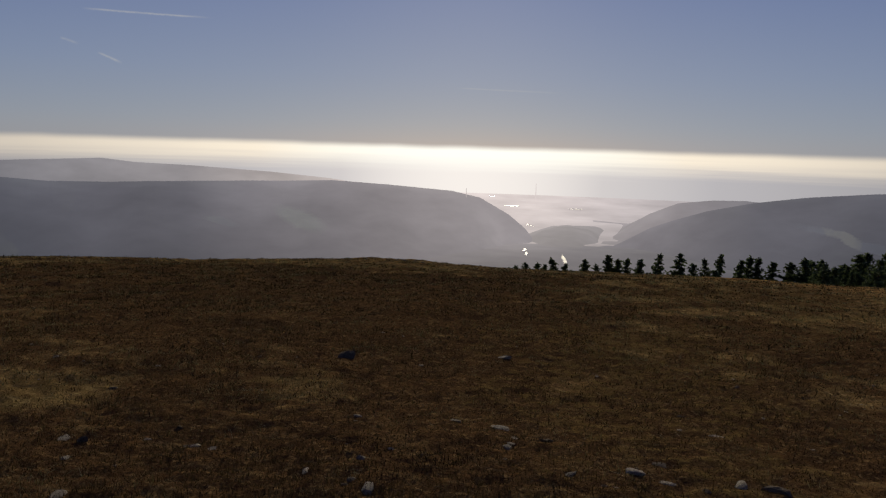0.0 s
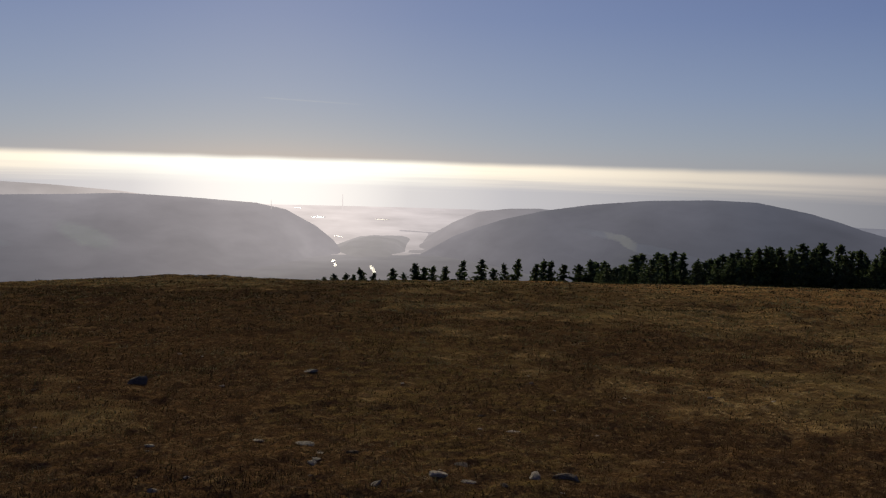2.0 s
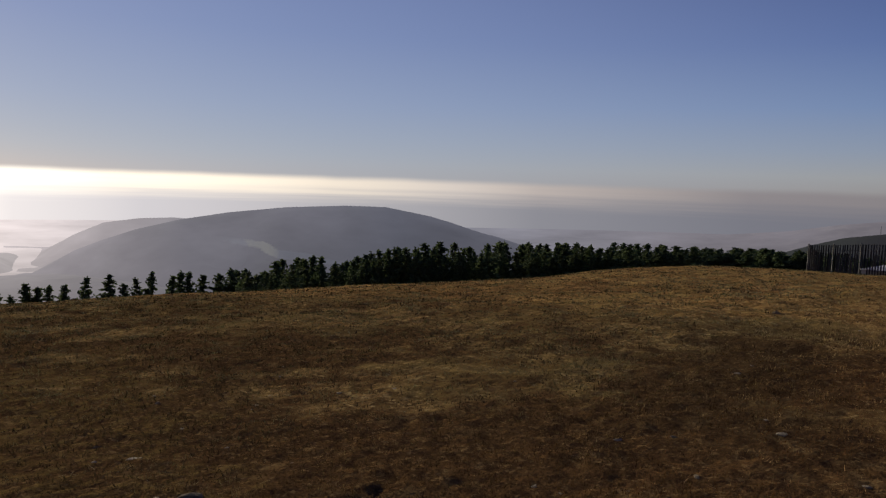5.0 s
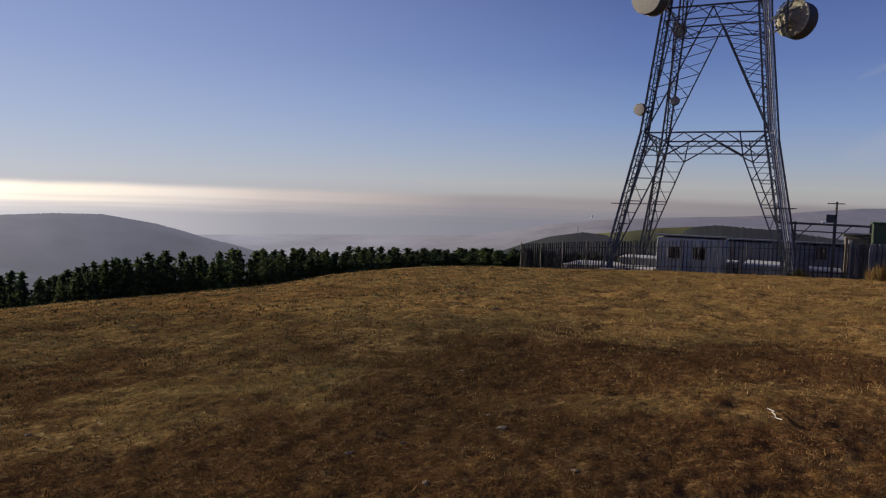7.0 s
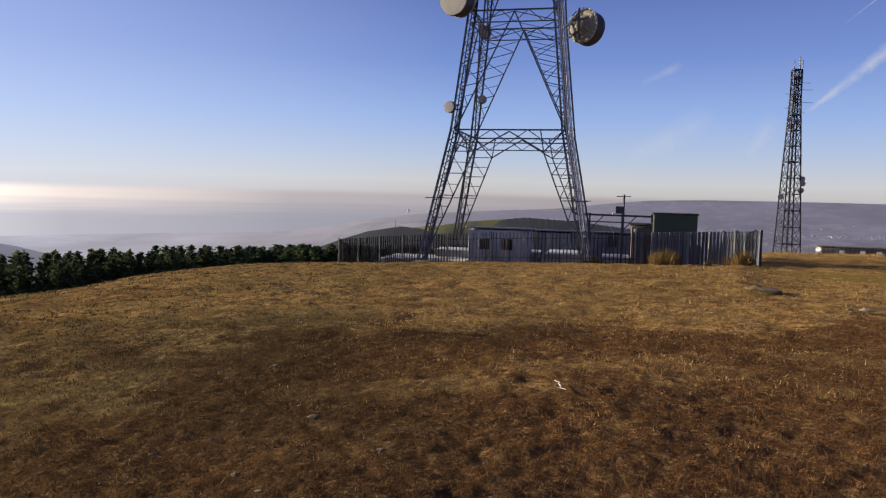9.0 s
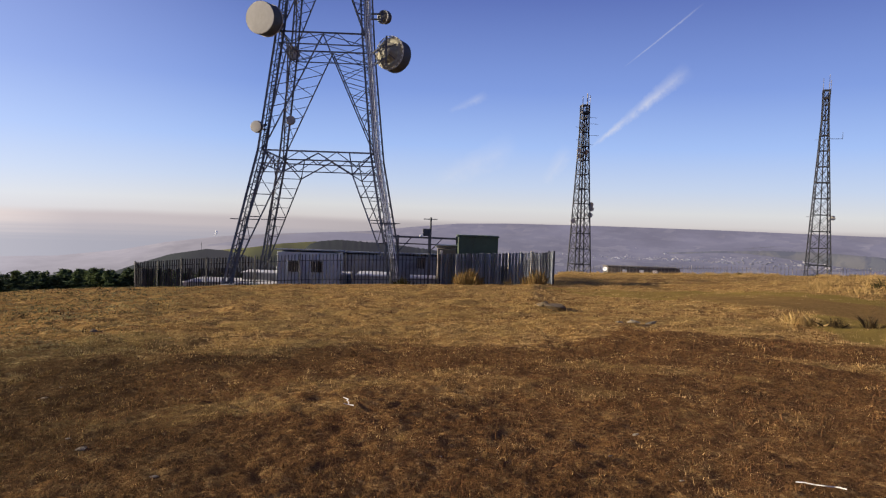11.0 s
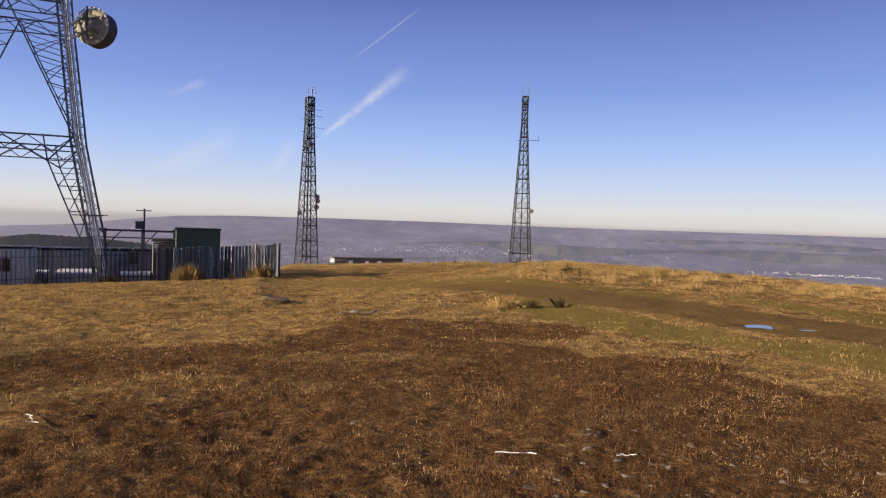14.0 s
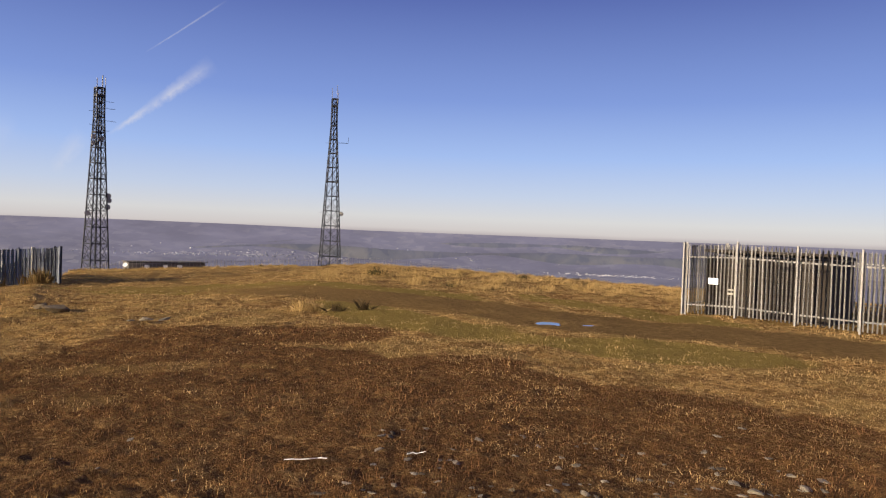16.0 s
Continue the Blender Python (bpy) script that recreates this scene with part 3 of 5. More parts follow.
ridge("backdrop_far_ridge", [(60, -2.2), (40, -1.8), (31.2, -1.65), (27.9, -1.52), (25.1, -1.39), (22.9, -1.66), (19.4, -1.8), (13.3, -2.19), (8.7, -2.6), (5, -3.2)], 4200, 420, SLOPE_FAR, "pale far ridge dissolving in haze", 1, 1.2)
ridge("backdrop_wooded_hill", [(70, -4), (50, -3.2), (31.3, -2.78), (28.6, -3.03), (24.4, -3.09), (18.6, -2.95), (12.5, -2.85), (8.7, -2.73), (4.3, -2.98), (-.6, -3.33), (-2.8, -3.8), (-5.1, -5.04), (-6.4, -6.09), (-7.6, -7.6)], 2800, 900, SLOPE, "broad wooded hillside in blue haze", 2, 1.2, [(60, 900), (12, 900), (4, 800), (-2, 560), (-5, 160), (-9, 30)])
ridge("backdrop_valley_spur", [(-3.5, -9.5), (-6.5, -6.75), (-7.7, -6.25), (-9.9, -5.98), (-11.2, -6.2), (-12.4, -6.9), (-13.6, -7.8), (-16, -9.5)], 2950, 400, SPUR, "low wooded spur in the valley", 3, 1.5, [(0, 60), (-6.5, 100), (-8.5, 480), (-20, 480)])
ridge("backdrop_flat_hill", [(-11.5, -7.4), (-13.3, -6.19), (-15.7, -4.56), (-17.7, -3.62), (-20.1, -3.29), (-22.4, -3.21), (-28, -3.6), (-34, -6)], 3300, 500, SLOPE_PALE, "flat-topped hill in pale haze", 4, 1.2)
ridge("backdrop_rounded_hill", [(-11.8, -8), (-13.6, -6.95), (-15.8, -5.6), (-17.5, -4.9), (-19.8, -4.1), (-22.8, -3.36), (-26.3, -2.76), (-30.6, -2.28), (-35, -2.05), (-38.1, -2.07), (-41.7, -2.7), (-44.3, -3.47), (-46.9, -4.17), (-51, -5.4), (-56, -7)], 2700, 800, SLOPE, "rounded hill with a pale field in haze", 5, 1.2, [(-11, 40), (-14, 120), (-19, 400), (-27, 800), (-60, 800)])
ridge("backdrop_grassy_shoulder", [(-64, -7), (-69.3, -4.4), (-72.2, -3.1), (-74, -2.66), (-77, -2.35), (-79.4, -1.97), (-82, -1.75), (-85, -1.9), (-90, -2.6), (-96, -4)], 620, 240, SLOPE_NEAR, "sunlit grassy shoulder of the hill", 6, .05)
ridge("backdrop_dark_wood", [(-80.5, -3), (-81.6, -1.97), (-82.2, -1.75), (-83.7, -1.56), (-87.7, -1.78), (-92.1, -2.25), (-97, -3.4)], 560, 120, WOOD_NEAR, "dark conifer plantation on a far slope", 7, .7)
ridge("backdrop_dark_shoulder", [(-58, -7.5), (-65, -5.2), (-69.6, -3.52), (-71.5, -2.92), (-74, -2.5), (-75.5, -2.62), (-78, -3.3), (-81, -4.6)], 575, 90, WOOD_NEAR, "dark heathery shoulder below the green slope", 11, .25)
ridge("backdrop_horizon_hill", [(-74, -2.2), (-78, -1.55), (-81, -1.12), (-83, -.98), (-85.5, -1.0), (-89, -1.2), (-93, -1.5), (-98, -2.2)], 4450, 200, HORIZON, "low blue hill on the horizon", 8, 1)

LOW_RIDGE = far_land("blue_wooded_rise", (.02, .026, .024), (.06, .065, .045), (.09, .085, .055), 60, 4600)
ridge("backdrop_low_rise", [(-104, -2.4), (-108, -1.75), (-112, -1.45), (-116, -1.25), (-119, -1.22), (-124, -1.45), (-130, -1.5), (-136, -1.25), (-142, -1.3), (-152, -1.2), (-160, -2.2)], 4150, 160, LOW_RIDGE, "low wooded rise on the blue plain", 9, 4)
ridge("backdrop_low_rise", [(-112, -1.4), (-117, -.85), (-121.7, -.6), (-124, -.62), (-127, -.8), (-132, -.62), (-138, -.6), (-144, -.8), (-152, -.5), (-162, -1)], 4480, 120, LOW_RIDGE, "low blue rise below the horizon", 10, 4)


def far_mast(az, el_top, el_foot, r, thick=2.4, mat=SLOPE_FAR, what="thin far-off chimney in the haze", category="chimney"):
    h = heading(az) * r
    z0, z1 = EYE_H + r * math.tan(radians(el_foot)), EYE_H + r * math.tan(radians(el_top))
    me = bpy.data.meshes.new("backdrop_mast")
    bm = bmesh.new()
    bmesh.ops.create_cone(bm, segments=6, radius1=thick, radius2=thick / 2, depth=z1 - z0 + 40, cap_ends=True)
    bm.to_mesh(me)
    bm.free()
    me.materials.append(mat)
    ob = new("backdrop_mast", me)
    ob.location = (h.x, h.y, (z0 + z1) / 2 - 20)
    tagged(ob, what, category, kind="structure")


far_mast(-7.1, -2.55, -3.3, 4300, 3.2, PLAIN)
far_mast(-1.7, -3.1, -3.5, 2760, 1.6, PLAIN)
far_mast(-73.6, -2.0, -2.6, 570, .28, WOOD_NEAR, "slim pole on the dark far shoulder", "pole")

# ---- building blocks ----


def part(name, bm, mat, parent=None, label="", smooth=False):
    """One mesh object out of a bmesh, under a thing or a part."""
    bmesh.ops.recalc_face_normals(bm, faces=bm.faces)
    me = bpy.data.meshes.new(name)
    bm.to_mesh(me)
    bm.free()
    if smooth:
        me.polygons.foreach_set("use_smooth", np.ones(len(me.polygons), bool))
    me.materials.append(mat)
    ob = new(name, me)
    ob.parent = parent
    if label:
        tagged(ob, label)
    return ob


def thing(name, at, label, category, group="", turn=0.0):
    ob = new(name)
    ob.empty_display_size = .3
    ob.matrix_basis = pose(*at, 0, 0, turn)
    return tagged(ob, label, category, group)


def box(bm, x0, y0, z0, x1, y1, z1, bevel=0.0):
    v = [bm.verts.new(p) for p in ((x0, y0, z0), (x1, y0, z0), (x1, y1, z0), (x0, y1, z0), (x0, y0, z1), (x1, y0, z1), (x1, y1, z1), (x0, y1, z1))]
    fs = [bm.faces.new([v[i] for i in q]) for q in ((3, 2, 1, 0), (4, 5, 6, 7), (0, 1, 5, 4), (1, 2, 6, 5), (2, 3, 7, 6), (3, 0, 4, 7))]
    if bevel:
        es = list({e for f in fs for e in f.edges})
        bmesh.ops.bevel(bm, geom=es, offset=bevel, segments=1, affect='EDGES')


def bar(bm, a, b, w, n=4, w2=None):
    """A straight member from a to b, w thick."""
    a, b = Vector(a), Vector(b)
    d = (b - a).normalized()
    u = d.cross(Vector((0, 0, 1)) if abs(d.z) < .9 else Vector((1, 0, 0))).normalized()
    v = d.cross(u)
    ring = []
    for p, ww in ((a, w), (b, w2 or w)):
        ring.append([bm.verts.new(p + (u * math.cos(math.tau * (i + .5) / n) + v * math.sin(math.tau * (i + .5) / n)) * ww * .7) for i in range(n)])
    for i in range(n):
        bm.faces.new((ring[0][i], ring[0][(i + 1) % n], ring[1][(i + 1) % n], ring[1][i]))
    bm.faces.new(ring[0][::-1])
    bm.faces.new(ring[1])


def rod(bm, pts, widths, n=4):
    """One continuous member along points."""
    rings = []
    for i, p in enumerate(pts):
        d = (Vector(pts[min(i + 1, len(pts) - 1)]) - Vector(pts[max(i - 1, 0)])).normalized()
        u = d.cross(Vector((0, 1, 0))).normalized()
        v = d.cross(u)
        rings.append([bm.verts.new(Vector(p) + (u * math.cos(math.tau * (k + .5) / n) + v * math.sin(math.tau * (k + .5) / n)) * widths[i] * .7) for k in range(n)])
    for ra, rb in zip(rings, rings[1:]):
        for k in range(n):
            bm.faces.new((ra[k], ra[(k + 1) % n], rb[(k + 1) % n], rb[k]))
    bm.faces.new(rings[0][::-1])
    bm.faces.new(rings[-1])


def disc_drum(bm, centre, axis, r0, r1, length, n=28, dome=0.0):
    """A drum along axis from centre: radius r0 at the back and r1 at the front."""
    c, ax = Vector(centre), Vector(axis).normalized()
    u = ax.cross(Vector((0, 0, 1))).normalized()
    v = u.cross(ax)
    rings = []
    steps = [(0, r0), (length, r1)]
    if dome:
        steps += [(length + dome * .6, r1 * .7), (length + dome * .9, r1 * .35)]
    for s, r in steps:
        rings.append([bm.verts.new(c + ax * s + (u * math.cos(math.tau * i / n) + v * math.sin(math.tau * i / n)) * r) for i in range(n)])
    for ra, rb in zip(rings, rings[1:]):
        for i in range(n):
            bm.faces.new((ra[i], ra[(i + 1) % n], rb[(i + 1) % n], rb[i]))
    bm.faces.new(rings[0][::-1])
    bm.faces.new(rings[-1])


def lerp(a, b, k):
    return Vector(a) * (1 - k) + Vector(b) * k


# ---- the great lattice tower ----
TX, TY = 50.0, 6.15
LEVELS = [(-2.6, 5.05), (5.83, 3.47), (13.45, 2.66), (20.4, 2.15), (27.6, 1.7), (34.5, 1.35)]


def corner(level, k):
    z, h = LEVELS[level]
    sx, sy = ((-1, 1), (-1, -1), (1, -1), (1, 1))[k]
    return Vector((TX + sx * h, TY + sy * h, z))


def build_tower():
    base = Vector((TX, TY, gz(TX, TY)))
    t = new("lattice_tower")
    tagged(t, "tall galvanised steel lattice tower carrying microwave dishes", "radio tower")
    t.empty_display_size = .5
    t.matrix_basis = Matrix.Translation(base)

    def P(v):
        return Vector(v) - base

    def member(name, p, q, w, n=4):
        bm = bmesh.new()
        bar(bm, P(p), P(q), w, n)
        part(name, bm, STEEL, t)
    for k in range(4):
        bm = bmesh.new()
        # each leg: two angle bars laced together
        inward = Vector((0, 1 if k in (1, 2) else -1, 0)) * .48
        out = inward * -.62
        for lv in range(len(LEVELS) - 1):
            a, b = corner(lv, k) + out, corner(lv + 1, k) + out
            bar(bm, P(a), P(b), .13 - .01 * lv)
            bar(bm, P(a + inward), P(b + inward), .13 - .01 * lv)
            m = 11
            for i in range(m):
                p, q = lerp(a, b, i / m), lerp(a, b, (i + 1) / m)
                bar(bm, P(p), P(lerp(p, q, .5) + inward), .045, 3)
                bar(bm, P(lerp(p, q, .5) + inward), P(q), .045, 3)
        part("leg", bm, STEEL, t)
        bm = bmesh.new()
        f = corner(0, k)
        box(bm, *(P((f.x - .4, f.y - .4, f.z - .6))), *(P((f.x + .4, f.y + .4, f.z + .06))), .02)
        part("footing", bm, OLD_CONCRETE, t, "concrete footing")
        # guard spikes round the leg
        bm = bmesh.new()
        c = lerp(corner(0, k), corner(1, k), .48)
        for i in range(3):
            bar(bm, P(c + Vector((-.75, -.55 + .55 * i, 0))), P(c + Vector((.75, -.55 + .55 * i, 0))), .05)
            bar(bm, P(c + Vector((-.55 + .55 * i, -.75, 0))), P(c + Vector((-.55 + .55 * i, .75, 0))), .05)
        part("climb_guard", bm, STEEL_DARK, t)
    for k in range(4):
        k2 = (k + 1) % 4
        for lv in range(1, len(LEVELS)):
            a, b = corner(lv, k), corner(lv, k2)
            lo_a, lo_b = lerp(a, corner(lv - 1, k), .1), lerp(b, corner(lv - 1, k2), .1)
            for p, q, w in ((a, b, .095), (lo_a, lo_b, .07)):
                bm = bmesh.new()
                bar(bm, P(p), P(q), w)
                part("chord", bm, STEEL, t)
            for i in range(6):
                k0, k1 = i / 6, (i + 1) / 6
                top, low = (lerp(a, b, k0), lerp(lo_a, lo_b, k1)) if i % 2 == 0 else (lerp(a, b, k1), lerp(lo_a, lo_b, k0))
                member("lacing", top, low, .045, 3)
        for lv in range(len(LEVELS) - 1):
            fa, fb = corner(lv, k), corner(lv, k2)
            ta, tb = corner(lv + 1, k), corner(lv + 1, k2)
            mid = lerp(lerp(ta, tb, .5), lerp(fa, fb, .5), .012)
            for f, h, o in ((fa, ta, tb), (fb, tb, ta)):
                if lv == 0:
                    # knee brace: foot to knee, knee to the middle of the beam
                    knee = lerp(f, h, .835) + (o - h) * .22
                    runs = [(f, knee), (knee, mid)]
                else:
                    knee = mid
                    runs = [(f, mid)]
                for p, q in runs:
                    bm = bmesh.new()
                    bar(bm, P(p), P(q), .08)
                    part("diagonal", bm, STEEL, t)
                n = 5
                top_k = .835 if lv == 0 else .9
                prev = None
                for i in range(1, n + 1):
                    on_leg = lerp(f, h, top_k * i / n)
                    on_in = lerp(f, knee, i / n)
                    member("strut", on_leg, on_in, .045, 3)
                    if prev:
                        member("lacing", prev[1], on_leg, .04, 3)
                        member("lacing", lerp(prev[0], on_leg, .5), lerp(prev[1], on_in, .5), .034, 3)
                    prev = (on_leg, on_in)
                if lv == 0:
                    member("strut", knee, lerp(h, o, .22), .07, 3)
                    member("strut", knee, h, .07, 3)
    # cable ladders up two legs
    for k, off in ((1, Vector((-.22, -.42, 0))), (0, Vector((-.12, .05, 0)))):
        bm = bmesh.new()
        for lv in range(len(LEVELS) - 1):
            a, b = corner(lv, k) + off, corner(lv + 1, k) + off
            side = Vector((0, .34, 0)) if k == 1 else Vector((0, -.3, 0))
            bar(bm, P(a), P(b), .06)
            bar(bm, P(a + side), P(b + side), .06)
            if k == 1:
                bar(bm, P(a + side * .35), P(b + side * .35), .055, 6)
                bar(bm, P(a + side * .65), P(b + side * .65), .045, 6)
            for i in range(30):
                p = lerp(a, b, i / 30)
                bar(bm, P(p), P(p + side), .03, 3)
        part("cable_ladder", bm, BRIGHT_STEEL if k == 1 else STEEL, t, "bright galvanised cable ladder" if k == 1 else "dark climbing ladder")
    return t


tower = build_tower()


def dish(name_label, at, axis, r, depth, seen_back=False, mount_to=None):
    """A drum antenna: dark shroud, pale cover, mounting pole."""
    d = thing("microwave_dish", at, name_label, "antenna", "dishes on the lattice tower")
    ax = Vector(axis).normalized()
    bm = bmesh.new()
    disc_drum(bm, (0, 0, 0), ax, r * .98, r, depth)
    part("shroud", bm, DISH_DARK, d)
    bm = bmesh.new()
    disc_drum(bm, ax * (depth + .004), ax, r * .99, r * .97, .03, 28, .015)
    part("cover", bm, DISH_GREY, d, "pale grey cover")
    bm = bmesh.new()
    disc_drum(bm, ax * -.004, -ax, r * .97, r * .80, r * .06)
    disc_drum(bm, ax * -.03, -ax, r * .66, r * .30, r * .36, 28, .05)
    part("back", bm, DISH_BACK, d, "dull olive dished back")
    bm = bmesh.new()
    u = ax.cross(Vector((0, 0, 1))).normalized()
    rim = [(u * math.cos(math.tau * i / 24) + Vector((0, 0, 1)) * math.sin(math.tau * i / 24)) * r * 1.0 for i in range(24)]
    for p, q in zip(rim, rim[1:] + rim[:1]):
        bar(bm, p - ax * .03, q - ax * .03, .05, 4)
        bar(bm, p * .93 - ax * .06, p * 1.02 - ax * .06, .09, 4)
    part("rim", bm, DISH_GREY, d, "pale rim")
    bm = bmesh.new()
    u = ax.cross(Vector((0, 0, 1))).normalized()
    for i in range(4):
        an = math.tau * (i + .5) / 4
        p = (u * math.cos(an) + Vector((0, 0, 1)) * math.sin(an)) * r
        bar(bm, p * .30 - ax * r * .42, p * .70 - ax * .06, .05, 3)
    bar(bm, -ax * r * .42 + Vector((0, 0, -r * .9)), -ax * r * .42 + Vector((0, 0, r * .9)), .11)
    if mount_to is not None:
        q = Vector(mount_to) - Vector(at)
        bar(bm, -ax * r * .42 + Vector((0, 0, r * .4)), q + Vector((0, 0, r * .4)), .1)
        bar(bm, -ax * r * .42 - Vector((0, 0, r * .4)), q - Vector((0, 0, r * .4)), .1)
    tagged(part("mount", bm, STEEL_DARK, d), "dark steel mount", kind="stuff")
    return d


def leg_at(k, z):
    for lv in range(len(LEVELS) - 1):
        z0, z1 = LEVELS[lv][0], LEVELS[lv + 1][0]
        if z0 <= z <= z1:
            return lerp(corner(lv, k), corner(lv + 1, k), (z - z0) / (z1 - z0))


def dishes():
    l0, r0 = leg_at(0, 14.0), leg_at(1, 11.6)
    dish("large pale drum dish on the tower leg", (46.5, 9.45, 13.85), heading(70, -4), 1.0, .95, mount_to=l0)
    dish("large dark drum dish seen from behind", (47.0, 1.85, 12.25), heading(-122, -6), 1.05, .85, mount_to=r0)
    dish("small horn dish high on the tower leg", (47.4, 2.35, 14.6), heading(-125, 8), .42, .3, mount_to=leg_at(1, 14.6))
    dish("small round dish low on the tower leg", (46.15, 9.9, 7.2), heading(75, -2), .36, .2, mount_to=leg_at(0, 7.25))
    dish("small round dish on the rear leg", (53.0, 9.0, 13.3), heading(95, 0), .45, .3, mount_to=leg_at(3, 13.1))
    dish("small grey dish on the rear leg", (53.2, 9.1, 8.6), heading(95, 0), .3, .25, mount_to=leg_at(3, 8.6))


dishes()

# ---- two slender masts ----


MAST_STEEL = surface("dark_mast_steel", (.018, .019, .022), (.042, .043, .047), 2.0, .6, .05, .1, (.06, .05, .045), .6, .2, .3)


def lattice_mast(at, height, w0, w1, panels, label, turn, head):
    m = thing("lattice_mast", at, label, "radio mast", "slender masts on the ridge", turn)

    def C(k, z):
        h = (w0 + (w1 - w0) * min(1, z / (height * .86))) / 2
        sx, sy = ((-1, 1), (-1, -1), (1, -1), (1, 1))[k % 4]
        return Vector((sx * h, sy * h, z))
    zs = [0.0]
    step = height / panels * 1.1
    for i in range(panels):
        zs.append(zs[-1] + step)
        step *= .985
    zs = [z * height / zs[-1] for z in zs]
    for k in range(4):
        bm = bmesh.new()
        rod(bm, [C(k, z) for z in zs], [.19] * len(zs))
        part("leg", bm, MAST_STEEL, m)
        bm = bmesh.new()
        for a, b in zip(zs, zs[1:]):
            bar(bm, C(k, a), C(k + 1, b), .085, 3)
            bar(bm, C(k + 1, a), C(k, b), .085, 3)
            bar(bm, lerp(C(k, a), C(k + 1, a), .5), C(k, (a + b) / 2), .05, 3)
            bar(bm, lerp(C(k, a), C(k + 1, a), .5), C(k + 1, (a + b) / 2), .05, 3)
        tagged(part("bracing", bm, MAST_STEEL, m), kind="stuff")
    for z in zs[1:]:
        bm = bmesh.new()
        for k in range(4):
            bar(bm, C(k, z), C(k + 1, z), .21 if z in zs[3::3] else .15)
        part("ring", bm, MAST_STEEL, m)
    bm = bmesh.new()
    bar(bm, (0, 0, 0), (0, 0, height * .96), .2)
    bar(bm, (.3, 0, 0), (.3, 0, height * .9), .1)
    part("cable_run", bm, MAST_STEEL, m)
    # gallery and whips at the head
    bm = bmesh.new()
    w = w1 * .56
    box(bm, -w, -w, height * .955, w, w, height * .965)
    for k in range(8):
        an = math.tau * k / 8
        p = Vector((math.cos(an) * w, math.sin(an) * w, height * .965))
        bar(bm, p, p + Vector((0, 0, 1.1)), .07, 3)
    part("gallery", bm, MAST_STEEL, m)
    for x, y, z0, z1, w in head:
        bm = bmesh.new()
        bar(bm, (x, y, z0), (x, y, z1), w)
        part("whip_aerial", bm, PALE_STEEL, m, "thin pale whip aerial")
    return m


def side_aerials(m, items):
    for y, z, reach, kind in items:
        bm = bmesh.new()
        if kind == "arm":
            bar(bm, (0, y * .5, z), (0, y + reach, z), .09)
            bar(bm, (0, y + reach, z), (0, y + reach, z + 1.3), .07)
            part("side_arm", bm, STEEL_DARK, m)
        elif kind == "dish":
            disc_drum(bm, (-.3, y, z), (-1, .2, 0), .45, .5, .35, 14)
            bar(bm, (0, y * .6, z), (-.2, y, z), .12)
            part("drum_aerial", bm, DISH_GREY, m, "small pale drum aerial")
        else:
            bar(bm, (0, y * .4, z), (0, y + reach, z), .06)
            part("rod_aerial", bm, STEEL, m)


mast_a = lattice_mast((140.7, -31.4, -8.6), 33.6, 3.45, 1.3, 12, "slender dark lattice mast crowded with aerials", 12, [(-.7, .8, 31, 35.2, .10), (.5, -.7, 31, 36.0, .16), (0, -1.0, 32, 35.6, .08)])
side_aerials(mast_a, [(-1.7, 12.6, 0, "dish"), (-1.9, 13.8, 0, "dish"), (-1.8, 14.6, 0, "dish"), (.9, 23.8, 0, "dish"), (-.3, 24.6, 0, "dish"), (1.0, 24.9, 0, "dish"), (-.9, 28.0, -2.2, "rod"), (-.9, 30.2, -2.0, "rod"), (-.9, 31.4, -1.6, "rod"), (1.8, 11.4, .2, "dish"),
                      (.9, 27.0, .8, "rod"), (.9, 29.4, .9, "rod"), (-.9, 26.2, -1.0, "rod"), (-1.2, 18.8, -.6, "rod")])
mast_b = lattice_mast((144.4, -80.5, -8.0), 38.4, 4.4, 1.15, 12, "tall dark lattice mast with a side aerial", -20, [(.6, .5, 37.5, 41, .08), (-.6, -.4, 37.5, 41.4, .08), (.1, -.8, 37.5, 40.5, .08)])
side_aerials(mast_b, [(-1.1, 28.8, -2.2, "arm"), (1.1, 28.6, .6, "rod"), (-2.2, 13.0, -.4, "dish"), (2.0, 13.2, .6, "rod")])

# ---- palisade fences ----


def pale_mesh(h, w, name, fold):
    """One W-section pale with a split, pointed head."""
    bm = bmesh.new()
    xs = [-.5, -.25, 0, .25, .5]
    dy = [0, fold, fold * .42, fold, 0]
    fr = [[bm.verts.new((x * w, d * w, z)) for x, d in zip(xs, dy)] for z in (0.0,)]
    top = [bm.verts.new((x * w * (1.1 if i in (0, 4) else 1), d * w, z)) for i, (x, d, z) in enumerate(zip(xs, dy, [h - .03, h - .08, h, h - .08, h - .03]))]
    mid = [bm.verts.new((x * w, d * w, h - .16)) for x, d in zip(xs, dy)]
    for lo, hi in ((fr[0], mid), (mid, top)):
        for i in range(4):
            bm.faces.new((lo[i], lo[i + 1], hi[i + 1], hi[i]))
    bmesh.ops.solidify(bm, geom=bm.faces[:], thickness=.004)
    bmesh.ops.recalc_face_normals(bm, faces=bm.faces)
    me = bpy.data.meshes.new(name)
    bm.to_mesh(me)
    bm.free()
    return me


